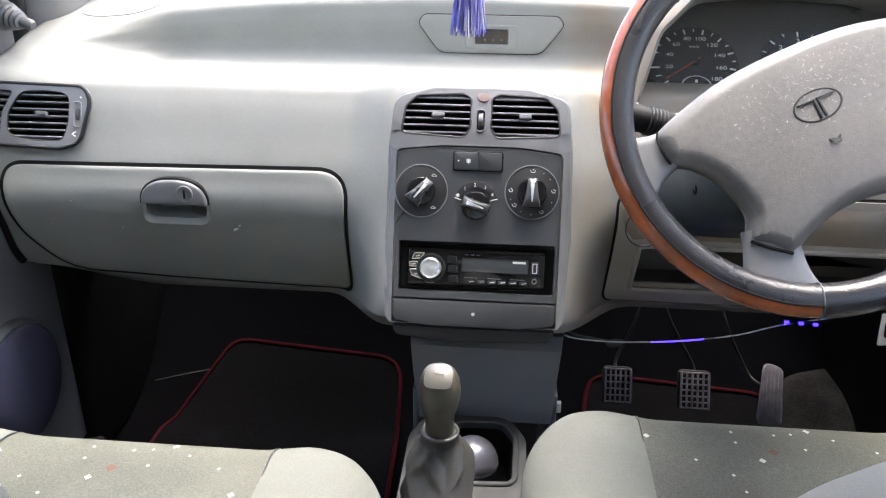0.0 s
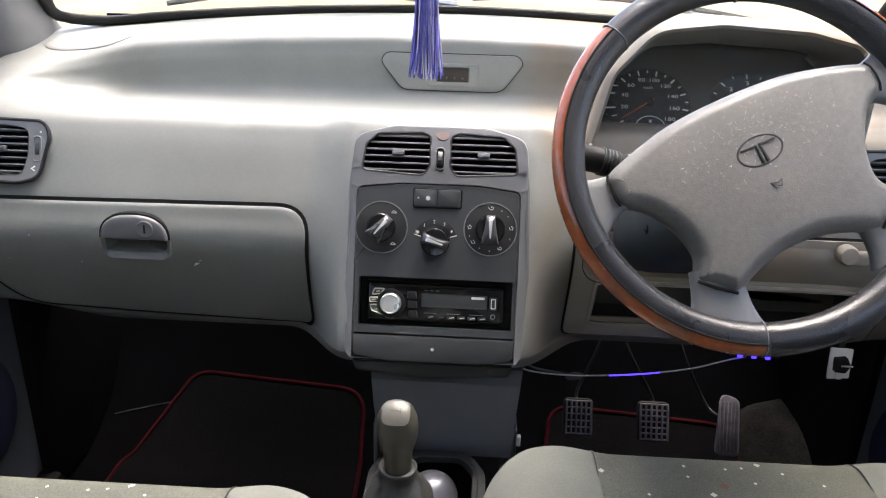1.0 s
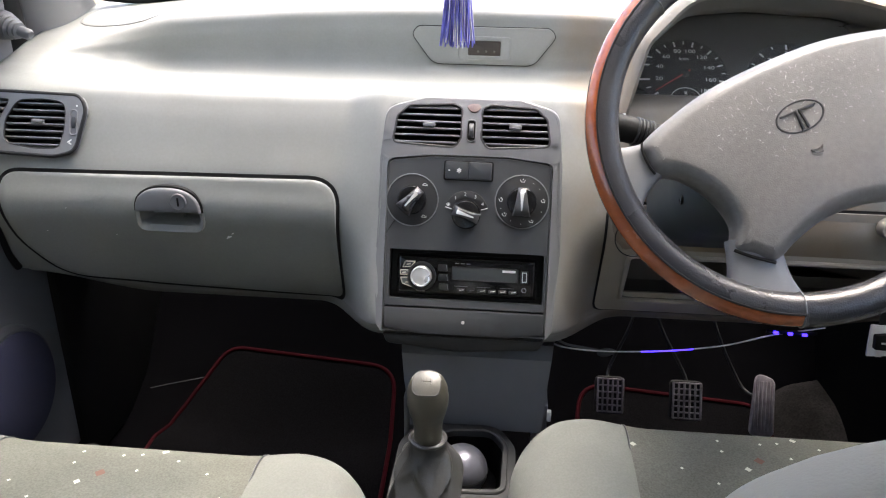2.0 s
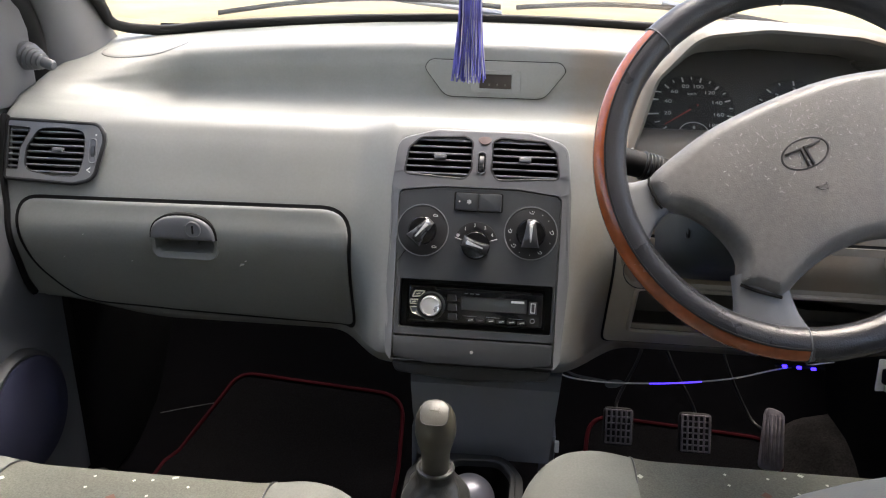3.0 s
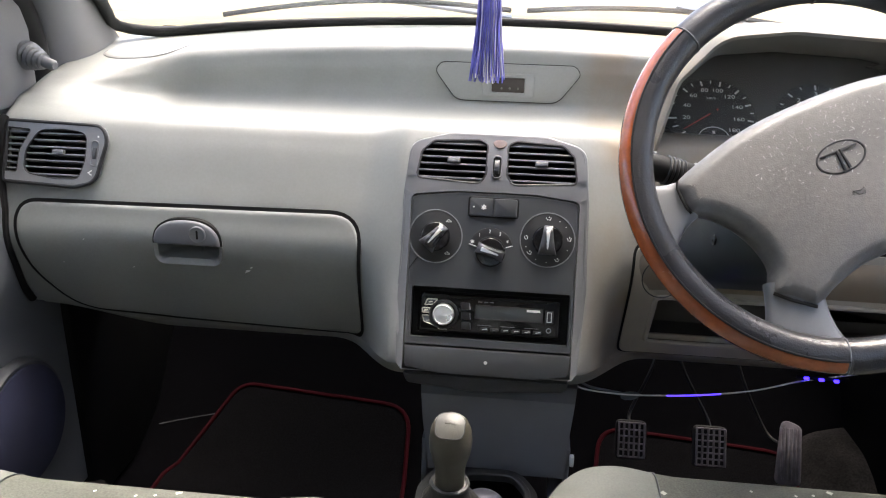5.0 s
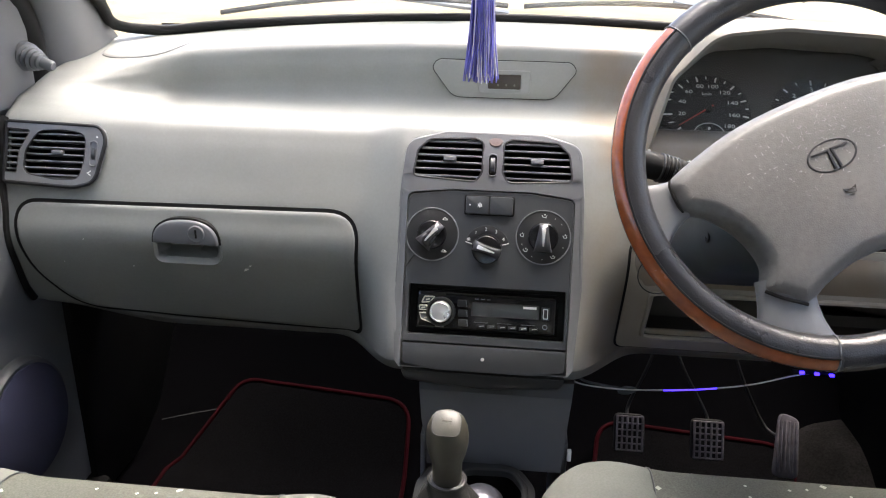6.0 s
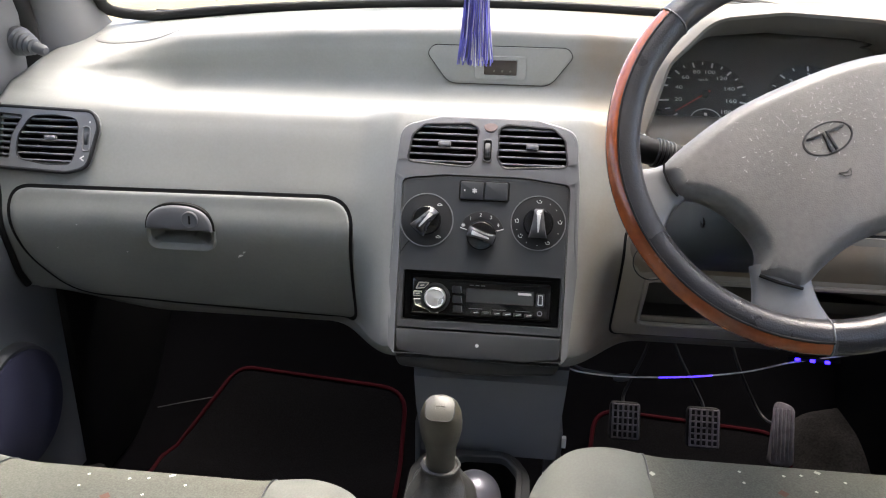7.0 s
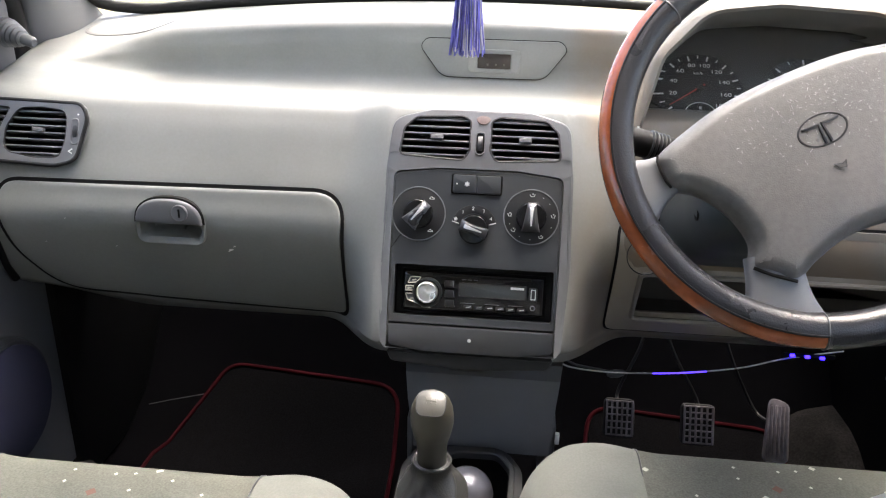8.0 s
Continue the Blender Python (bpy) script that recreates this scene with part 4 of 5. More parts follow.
levels = curve([(0.046, 0.075, 0.008), (0.043, 0.066, 0.026), (0.040, 0.054, 0.042), (0.0385, 0.046, 0.056), (0.038, 0.041, 0.068), (0.0355, 0.036, 0.079), (0.029, 0.029, 0.089), (0.0235, 0.0235, 0.098), (0.0212, 0.0212, 0.108)], 4)
part("gaiter", loft([gaiter_ring(p.x, p.y, p.z, -0.03 * (1 - smoothstep(p.z, 0.02, 0.085)), smoothstep(p.z, 0.008, 0.024) * (1 - smoothstep(p.z, 0.080, 0.104))) for p in levels] + [gaiter_ring(0.018, 0.018, 0.110, 0, 0)], cap=True), BOOT, lever, "creased black leather gaiter")
part("collar", at(tube([(0.0205 * math.cos(2 * math.pi * i / 32), 0.0205 * math.sin(2 * math.pi * i / 32) - 0.0095, 0.1095) for i in range(32)], 0.0024, 8, close=True), pose(0, 0, 0)), BOOT, lever, "rolled leather collar")
knob = part("knob", at(lathe([(0.0, 0.10), (0.0165, 0.10), (0.0165, 0.125), (0.0175, 0.138), (0.021, 0.150), (0.0235, 0.162), (0.0238, 0.172), (0.0225, 0.184), (0.019, 0.193), (0.013, 0.1985), (0.006, 0.2005), (0, 0.201)], 40), pose(0, 0, 0, 5)), KNOB, lever, "worn olive-grey knob")
cap_at = pose(0, 0, 0, 5) @ pose(0, -0.0078, 0.1925, 27)
cap_o = rrect(0.031, 0.030, 0.011)
cap = part("knob_cap", at(loft([[(x * k, y * k, 0.0092 * (1 - (x * x + y * y) * k * k / 0.00045) ** 0.5 - 0.0012 * (k > 0.999)) for x, y in cap_o] for k in (1, 0.985, 0.95, 0.8, 0.55, 0.3, 0.02)], cap=True), cap_at), material("knob_cap", (0.085, 0.082, 0.070), 0.42), knob, "pale cap with shift pattern")
part("cap_groove", at(tube([(x * 1.01, y * 1.01, 0.0092 * (1 - (x * x + y * y) / 0.00045) ** 0.5 - 0.0004) for x, y in cap_o], 0.0006, 6, close=True), cap_at), DARK, cap)
for dx in (-0.005, 0, 0.005):
    part("shift_line", at(box(-0.0004, 0.0004, -0.0035, 0.0035, 0, 0.0006), cap_at @ pose(dx, 0.001, 0.0087 if dx else 0.0092)), KNOB, cap)
part("shift_line", at(box(-0.0054, 0.0054, -0.0004, 0.0004, 0, 0.0006), cap_at @ pose(0, 0.001, 0.0091)), KNOB, cap)


# ---- footwells ----
def mound(name, x, y, rx, ry, rz, mat, label):
    """A carpeted bulge over the wheel arch, at the outer end of the toe board."""
    bm = bmesh.new()
    bmesh.ops.create_uvsphere(bm, u_segments=36, v_segments=18, radius=1)
    for v in bm.verts:
        lump = 1 + 0.06 * noise.noise(v.co * 2.5 + Vector((x * 9, 0, 0))) + 0.03 * noise.noise(v.co * 7)
        v.co = Vector((x + v.co.x * rx * lump, y + v.co.y * ry * lump, 0.0 + v.co.z * rz * lump))
    bmesh.ops.bisect_plane(bm, geom=[*bm.verts, *bm.edges, *bm.faces], plane_co=(0, 0, -0.01), plane_no=(0, 0, 1), clear_inner=True)
    bmesh.ops.bisect_plane(bm, geom=[*bm.verts, *bm.edges, *bm.faces], plane_co=(0.72, 0, 0), plane_no=(1, 0, 0), clear_outer=True)
    return tagged(part(name, bm, mat), label, "trim", kind="structure")


WORN_FELT = material("worn_felt", (0.034, 0.032, 0.031), 0.95, vary=0.45, scale=9, grain=900, bump=0.8, speck=0.3, spec=0.05)
mound("wheel_arch_carpet", 0.680, 1.40, 0.130, 0.17, 0.115, WORN_FELT, "worn grey felt over the wheel arch")


def mat_thing(x0, x1, y0, y1, slant=0.05, bend=0.95, group="floor mats"):
    """A carpet mat that runs up the toe board."""
    def lay(x, y):
        if y > 1.30:
            return (x, 1.30 + (y - 1.30) * 0.80, 0.012 + (y - 1.30) * 0.58)
        return (x, y, 0.012)
    m = thing("floor_mat", "black carpet floor mat bound with dark red edging", "floor mat", group)
    out = rpoly([(x0, y0, 0.03), (x1, y0, 0.03), (x1 - 0.03, y1 - 0.02, 0.06), (x0 + slant, y1 + 0.005, 0.05), (x0, bend, 0.03)], 0.05, 8)
    dense = []
    for (a, b), (c, e) in zip(out, out[1:] + out[:1]):
        k = max(1, int(math.hypot(c - a, e - b) / 0.03))
        dense += [(a + (c - a) * i / k, b + (e - b) * i / k) for i in range(k)]
    cx, cy = (x0 + x1) / 2, (y0 + y1) / 2
    rows = [[lay(cx + (x - cx) * s, cy + (y - cy) * s) for x, y in dense] for s in (1, 0.85, 0.7, 0.5, 0.3, 0.1, 0.001)]
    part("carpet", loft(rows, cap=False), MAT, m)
    part("binding", tube([lay(x, y) for x, y in dense], 0.0042, 8, close=True), RED, m, "dark red edge binding")


mat_thing(-0.603, -0.125, 0.75, 1.475, 0.098, 1.27)
part("scuff", tube(curve([(-0.660, 1.384, 0.043), (-0.612, 1.398, 0.050), (-0.552, 1.414, 0.058)], 6), 0.0009, 6), BEZEL, bpy.data.objects["floor"], "pale scuff in the carpet")
mat_thing(0.165, 0.60, 0.75, 1.44)


def pedal(name, x, y, z, w, h, cols, rws, rx, label, lean=0.0):
    p = thing(name, label, "pedal", "pedals", at=pose(x, y, z, rx, 0, lean))
    part("pad", plate(rrect(w, h, 0.010), -0.012, 0.0, 0.004), RUBBER, p, "dark rubber pad")
    w2, h2 = w - 0.006, h - 0.006
    for i in range(cols + 1):
        part("tread", at(box(-0.0016, 0.0016, -h2 / 2, h2 / 2, -0.002, 0.004, 0.0006, 1), pose((i / cols - 0.5) * (w2 - 0.003), 0, 0)), PEDAL, p, "worn pale tread bar")
    for j in range(rws + 1):
        part("tread", at(box(-w2 / 2, w2 / 2, -0.0014, 0.0014, -0.002, 0.0036, 0.0006, 1), pose(0, (j / rws - 0.5) * (h2 - 0.003), 0)), PEDAL, p, "worn pale tread bar")
    return p


clutch = pedal("clutch_pedal", 0.250, 1.27, 0.168, 0.052, 0.066, 5, 5, 62, "worn grey rubber clutch pedal with a grid tread")
brake = pedal("brake_pedal", 0.383, 1.27, 0.166, 0.056, 0.070, 5, 6, 62, "worn grey rubber brake pedal with a grid tread")
for p, m, line in ((clutch, pose(0.250, 1.27, 0.168, 62), [(0.250, 1.285, 0.180), (0.251, 1.32, 0.193), (0.284, 1.35, 0.262), (0.31, 1.40, 0.33)]), (brake, pose(0.383, 1.27, 0.166, 62), [(0.383, 1.285, 0.178), (0.384, 1.31, 0.193), (0.340, 1.335, 0.268), (0.31, 1.37, 0.34)])):
    part("arm", tube([m.inverted() @ Vector(q) for q in curve(line, 6)], 0.0030, 8), DARK if p is clutch else PANEL, p, "thin steel arm")
gas = thing("accelerator_pedal", "ribbed grey rubber accelerator pedal", "pedal", "pedals", at=pose(0.514, 1.275, 0.165, 58, 0, -6))
part("pad", plate(rpoly([(-0.020, -0.055, 0.012), (0.022, -0.055, 0.012), (0.020, 0.045, 0.015), (-0.012, 0.055, 0.012)], 0.012), -0.012, 0.0, 0.004), PEDAL, gas)
for i in range(6):
    part("rib", at(box(-0.0018, 0.0018, -0.045, 0.042, -0.001, 0.003, 0.0008), pose(-0.0145 + i * 0.0062, -0.002, 0)), PEDAL, gas)
part("arm", tube([pose(0.514, 1.275, 0.165, 58, 0, -6).inverted() @ Vector(q) for q in curve([(0.506, 1.30, 0.165), (0.490, 1.335, 0.168), (0.442, 1.345, 0.258), (0.42, 1.38, 0.33)], 6)], 0.0026, 8), PANEL, gas, "thin grey steel arm")


# ---- dashboard fittings ----
def top_z(x, y):
    """The height of the dashboard's top at y, behind the brow."""
    pts = section(x, 8)[:8 * 3]
    for (ya, za), (yb, zb) in zip(pts, pts[1:]):
        if ya >= y >= yb:
            return za + (zb - za) * (ya - y) / max(ya - yb, 1e-9)
    return pts[-1][1]


def bar(name, w, h, mat, parent, m, label=""):
    return part(name, at(plate([(-w / 2, -h / 2), (w / 2, -h / 2), (w / 2, h / 2), (-w / 2, h / 2)], 0, 0.0003, 0), m), mat, parent, label, smooth=False)


# glovebox catch
gy = front_y(-0.41, 0.568) - 0.004
slope = math.degrees(math.atan2(front_y(-0.41, 0.59) - front_y(-0.41, 0.545), 0.045))
GH = Matrix.Translation((-0.411, gy, 0.5625)) @ pose(0, 0, 0, 90 - slope)
def half_oval(w, top, low, p=2.4, n=24):
    """An outline with an arched top and a level foot, counter-clockwise from the lower left."""
    arch = []
    for i in range(n + 1):
        a = math.pi * i / n
        c, q = math.cos(a), math.sin(a)
        arch.append((w * math.copysign(abs(c) ** (2 / p), c), low + (top - low) * abs(q) ** (2 / p)))
    return arch


SCOOP = rpoly([(-0.0455, -0.029, 0.014), (0.0455, -0.029, 0.014), (0.0475, 0.006, 0.004), (-0.0475, 0.006, 0.004)], 0.012, 8)
catch = part("catch_frame", at(ring(inset(SCOOP, -0.0022), SCOOP, -0.004, 0.0016, 0.0012), GH), DASH, lid)
part("catch_recess", at(loft([[(x, y, 0.0012) for x, y in SCOOP], [(x * 0.97, y, -0.001) for x, y in inset(SCOOP, 0.002)], [(x * 0.9, y, -0.003 - 0.030 * smoothstep(y, -0.023, -0.012)) for x, y in inset(SCOOP, 0.007)], [(x * 0.3, y, -0.004 - 0.032 * smoothstep(y, -0.023, -0.012)) for x, y in inset(SCOOP, 0.012)]], mouth=True), GH), DASH, catch, "scooped finger recess")
part("catch_shadow_gap", at(plate(half_oval(0.0490, 0.0360, -0.001), -0.008, 0.0022, 0.0002), GH), BLACK, catch)
rows = []
for k, (sh, z) in enumerate(((0.0, -0.004), (0.0, 0.0045), (0.0010, 0.0062), (0.003, 0.0072), (0.009, 0.0080), (0.016, 0.0084))):
    rows.append([(x, y, z) for x, y in half_oval(0.0462 - sh, 0.0335 - sh, -0.0005 + 0.4 * sh)])
part("glovebox_handle", at(loft(rows), GH), BEZEL, lid, "blue-grey plastic pull handle")
lock = part("lock", at(lathe([(0.0115, 0.004), (0.0115, 0.0096), (0.0105, 0.0106), (0.009, 0.0098), (0, 0.0098)], 32), GH @ pose(0.018, 0.016, 0)), BEZEL, lid, "round lock barrel")
part("key_slot", at(plate(rrect(0.0028, 0.012, 0.001), 0.0094, 0.0102, 0.0002), GH @ pose(0.018, 0.016, 0)), BLACK, lock)
for x, z, s in ((-0.333, 0.523, 1.0), (-0.327, 0.529, 0.5), (-0.50, 0.517, 0.3), (-0.60, 0.52, 0.22), (-0.56, 0.56, 0.25)):
    part("scratch", at(plate(rpoly([(-0.005 * s, -0.004 * s), (0.002 * s, -0.001 * s), (0.006 * s, 0.005 * s), (-0.002 * s, 0.002 * s)], 0.0003, 2), 0, 0.0004, 0), Matrix.Translation((x, front_y(x, z) - 0.0040, z)) @ pose(0, 0, 0, 86)), WHITE, lid, "pale scratch")


def vent_unit(parent, outline, m, slats, knob_at, mat=BEZEL, knob_w=0.016, tilt=0.0):
    """An air vent: sunk dark throat, moulded rim, level slats and a small slider."""
    xs, ys = [p[0] for p in outline], [p[1] for p in outline]
    throat = part("throat", at(loft([[(x, y, 0.001) for x, y in outline], [(x, y, -0.045) for x, y in inset(outline, 0.004)]], cap=False), m), BLACK, parent)
    back = at(plate(inset(outline, 0.003), -0.047, -0.044, 0), m)
    part("throat_back", back, BLACK, throat)
    part("vent_rim", at(ring(inset(outline, -0.0016), inset(outline, 0.0016), -0.006, 0.0012, 0.0008), m), DARK, throat)
    lo, hi = min(ys), max(ys)
    for i in range(slats):
        y = lo + (hi - lo) * (i + 0.7) / (slats + 0.4)
        inside = []
        n = len(outline)
        for k in range(n):
            (xa, ya), (xb, yb) = outline[k], outline[(k + 1) % n]
            if (ya - y) * (yb - y) < 0:
                inside.append(xa + (xb - xa) * (y - ya) / (yb - ya))
        if len(inside) < 2:
            continue
        x0, x1 = min(inside), max(inside)
        sl = at(box(x0, x1, -0.0012, 0.0012, -0.012, 0.0, 0.0006, 2), m @ pose(0, y, -0.001, tilt))
        part("slat", sl, mat, throat)
    if knob_w > 0.001:
        part("slider", at(box(-knob_w / 2, knob_w / 2, -0.0032, 0.0032, -0.004, 0.0035, 0.0015), m @ pose(*knob_at, 0.0)), mat, throat, "small slider")
    return throat


# console surround with openings, and the panels in it
SUR = rpoly([(-0.1145, -0.024, 0.006), (-0.108, -0.0325, 0.004), (0.108, -0.0325, 0.004), (0.1145, -0.024, 0.006), (0.121, 0.08, 0.1), (0.117, 0.19, 0.05), (0.110, 0.258, 0.022), (0.06, 0.272, 0.03), (-0.06, 0.272, 0.03), (-0.110, 0.258, 0.022), (-0.117, 0.19, 0.05), (-0.121, 0.08, 0.1)], 0.02, 6)
VL = rpoly([(-0.102, 0.213, 0.008), (-0.020, 0.2085, 0.012), (-0.0125, 0.222, 0.01), (-0.0125, 0.260, 0.009), (-0.024, 0.2655, 0.006), (-0.082, 0.2625, 0.012), (-0.097, 0.248, 0.012)], 0.01, 5)
VR = [(-x, y) for x, y in VL][::-1]
PANEL_HOLE = rpoly([(-0.1065, -0.0318, 0.001), (0.1065, -0.0318, 0.001), (0.1065, 0.192, 0.01), (0.05, 0.1985, 0.1), (-0.05, 0.1985, 0.1), (-0.1065, 0.192, 0.01)], 0.005, 6)
surround = holed(dense(SUR), [VL, VR, PANEL_HOLE], -0.012, 0.004)
for k in range(8):
    bmesh.ops.bisect_plane(surround, geom=[*surround.verts, *surround.edges, *surround.faces], plane_co=(0, 0.195 + 0.0105 * k, 0), plane_no=(0, 1, 0))
part("console_surround", at(surround, CON), BEZEL, dash, "blue-grey console surround")
low = [i for i, p in enumerate(SUR) if p[1] < -0.020]
rim_line = inset(SUR, 0.0015)
rim_line = rim_line[max(low) + 1:] + rim_line[:min(low)]
part("console_surround_edge", at(tube([(x, y, 0.0005) for x, y in rim_line], 0.0036, 8), CON), BEZEL, dash)
part("console_cavity", at(box(-0.115, 0.115, -0.03, 0.262, -0.075, -0.07), CON), BLACK, dash)
for outline, kx in ((VL, -0.055), (VR, 0.056)):
    vent_unit(dash, outline, CON @ pose(0, 0, 0.003), 6, (kx, 0.2375))
wheel_slot = part("vent_slot", at(ring(rrect(0.0125, 0.030, 0.006, 0.0, 0.231), rrect(0.0095, 0.026, 0.0045, 0.0, 0.231), 0.002, 0.0058, 0.0008), CON), BEZEL, dash)
part("slot_floor", at(plate(rrect(0.0095, 0.026, 0.0045, 0, 0.231), 0.002, 0.0044, 0), CON), BLACK, wheel_slot)
thumb = at(lathe([(0.0105, -0.0032), (0.0115, -0.0026), (0.0115, 0.0026), (0.0105, 0.0032)], 30), CON @ pose(0, 0.231, -0.002, 0, 90))
part("thumbwheel", thumb, PANEL, wheel_slot, "ribbed thumbwheel")
part("hazard_switch", at(lathe([(0.0100, 0), (0.0100, 0.005), (0.009, 0.0068), (0.005, 0.0074), (0, 0.0076)], 32), CON @ pose(0.0025, 0.2630, -0.003, -12)), material("hazard_red", (0.085, 0.045, 0.042), 0.4, dust=0.25), dash, "round dull red hazard switch")

# the console's top rolls back towards the shelf
CON_BACK = CON.inverted()
for ob in [o for o in bpy.data.objects if o.type == "MESH" and o.name.split(".")[0] in ("console_surround", "console_surround_edge", "throat", "throat_back", "vent_rim", "slat", "slider", "vent_slot", "slot_floor", "thumbwheel", "hazard_switch")]:
    for v in ob.data.vertices:
        p = CON_BACK @ v.co
        if p.y > 0.19:
            p.z -= 0.010 * ((p.y - 0.19) / 0.08) ** 2
        if abs(p.x) > 0.107:
            p.z -= 0.008 * ((abs(p.x) - 0.107) / 0.013) ** 2
        v.co = CON @ p
    ob.data.update()

# heater and ventilation controls
heater = thing("heater_panel", "dark grey heater control panel with three rotary knobs and a crack", "control panel", at=CON)
face_o = rpoly([(-0.1048, 0.0015, 0.003), (0.1048, 0.0015, 0.003), (0.1048, 0.190, 0.010), (0.05, 0.1965, 0.1), (-0.05, 0.1965, 0.1), (-0.1048, 0.190, 0.010)], 0.004, 6)
RAD = rrect(0.200, 0.0645, 0.003, 0.001, 0.0430)
part("face", holed(face_o, [RAD], -0.010, 0.0036), PANEL, heater)
part("face_edge", tube([(x, y, 0.0028) for x, y in inset(face_o, 0.001)], 0.0013, 6, close=True), PANEL, heater)


def dial(cx, cy, r, rk, turn, marks):
    ringp = part("dial_plate", plate(circle(r, cx, cy, 56), 0.001, 0.0046, 0.0006), DARK, heater, "dark round dial plate")
    part("dial_rim", tube([(cx + r * math.cos(a), cy + r * math.sin(a), 0.0044) for a in (2 * math.pi * i / 56 for i in range(56))], 0.0008, 6, close=True), SIDE_VENT, ringp)
    knob_ = part("knob", at(lathe([(rk, 0.003), (rk, 0.010), (rk * 0.97, 0.0125), (rk * 0.90, 0.0138), (0, 0.0142)], 48), pose(cx, cy, 0)), GLOSS, ringp, "glossy black rotary knob")
    # the raised grip across the knob
    rows_ = []
    for k in range(15):
        t = -1 + 2 * k / 14
        w = 0.0060 + 0.0060 * (0.5 - 0.5 * t) ** 1.6
        h = 0.0138 + 0.0095 * (1 - abs(t) ** 3)
        rows_.append([(u * w, t * rk * 0.96, blend(0.0125, h, v)) for u, v in ((-1, 0), (-0.85, 0.7), (-0.5, 1), (0.5, 1), (0.85, 0.7), (1, 0))])
    part("grip", at(loft(rows_), pose(cx, cy, 0, 0, 0, turn)), GRIP, knob_, "grey raised grip")
    # Chrome stripe: the highlight along the grip, built as a part.
    part("pointer", at(plate(rpoly([(-0.0008, -rk * 0.6), (0.0008, -rk * 0.6), (0.0026, rk * 0.62), (-0.0026, rk * 0.62)], 0.0007, 3), 0.0220, 0.0236, 0.0006), pose(cx, cy, 0, 0, 0, turn)), CHROME, knob_, "silver stripe drawn as the glint along the grip")
    for a, rr, w, h in marks:
        x, y = cx + rr * math.cos(radians(a)), cy + rr * math.sin(radians(a))
        if w < 0.002:
            bar("symbol", 0.0011, 0.0011, MARK, ringp, pose(x, y, 0.0047))
        else:
            if len(marks) < 4:
                line = [(-0.5, -0.5), (0.5, -0.5), (0.42, 0.0), (0.15, 0.12), (0.0, 0.5), (-0.22, 0.5), (-0.3, 0.0), (-0.5, -0.1), (-0.5, -0.5)]
            else:
                line = [(-0.5, 0.3), (-0.25, -0.35), (0.35, -0.4), (0.5, 0.35)]
                bar("symbol", 0.0014, 0.0014, WHITE, ringp, pose(x + 0.1 * w, y + 0.4 * h, 0.0047))
            part("symbol", tube([(x + u * w * 0.9, y + v * h * 0.9, 0.0047) for u, v in line], 0.00042, 5), WHITE, ringp)
    return ringp


dial(-0.0725, 0.1395, 0.0335, 0.0187, -40, ((52, 0.026, 0.007, 0.003), (-52, 0.026, 0.007, 0.003)))
dial(0.0685, 0.1425, 0.0340, 0.0190, 0, ((90, 0.027, 0.007, 0.0045), (60, 0.028, 0.0015, 0.0015), (38, 0.028, 0.0015, 0.0015), (5, 0.027, 0.0055, 0.0055), (-25, 0.028, 0.0015, 0.0015), (-62, 0.0275, 0.006, 0.004), (-90, 0.028, 0.0015, 0.0015), (-118, 0.028, 0.0015, 0.0015), (-142, 0.0275, 0.006, 0.005), (176, 0.027, 0.005, 0.0055), (-160, 0.028, 0.0015, 0.0015)))
fan_o = [(0.0285 * math.cos(radians(a)), 0.1255 + 0.0285 * math.sin(radians(a))) for a in range(14, 167, 8)] + [(0.018 * math.cos(radians(a)), 0.1255 + 0.018 * math.sin(radians(a))) for a in range(166, 13, -8)]
fan = part("fan_scale", at(plate(fan_o, 0.001, 0.0045, 0.0004), pose(-0.002, 0, 0)), DARK, heater, "dark fan scale")
for s in (-1, 1):
    part("scale_line", tube([(-0.002 + s * 0.0275, 0.1325, 0.0046), (-0.002 + s * 0.019, 0.1300, 0.0046)], 0.0006, 5), WHITE, fan)
knob_f = part("knob", at(lathe([(0.0187, 0.003), (0.0187, 0.010), (0.0181, 0.0125), (0.0168, 0.0138), (0, 0.0142)], 48), pose(-0.002, 0.1235, 0)), GLOSS, fan, "glossy black rotary knob")
part("grip", at(loft([[(u * (0.0062 + 0.0016 * t * t), t * 0.018, blend(0.0125, 0.0138 + 0.0095 * (1 - abs(t) ** 3), v)) for u, v in ((-1, 0), (-0.85, 0.7), (-0.5, 1), (0.5, 1), (0.85, 0.7), (1, 0))] for t in (-1 + 2 * k / 14 for k in range(15))]), pose(-0.002, 0.1235, 0, 0, 0, 72)), GRIP, knob_f, "grey raised grip")
# The fan knob's highlight, drawn as a chrome stripe too.
part("pointer", at(plate(rpoly([(-0.0008, -0.011), (0.0008, -0.011), (0.0026, 0.0118), (-0.0026, 0.0118)], 0.0007, 3), 0.0220, 0.0236, 0.0006), pose(-0.002, 0.1235, 0, 0, 0, 72)), CHROME, knob_f, "silver stripe drawn as the glint along the grip")
for k in range(4):
    bar("symbol", 0.0050, 0.0008, WHITE, fan, pose(-0.0255, 0.1355, 0.0046, 0, 0, 20 + 45 * k))
for i, a in enumerate((128, 95, 62, 30)):
    text("numeral", str(i + 1), 0.0062, WHITE, fan, pose(-0.002 + 0.0238 * math.cos(radians(a)), 0.1255 + 0.0238 * math.sin(radians(a)), 0.0046))
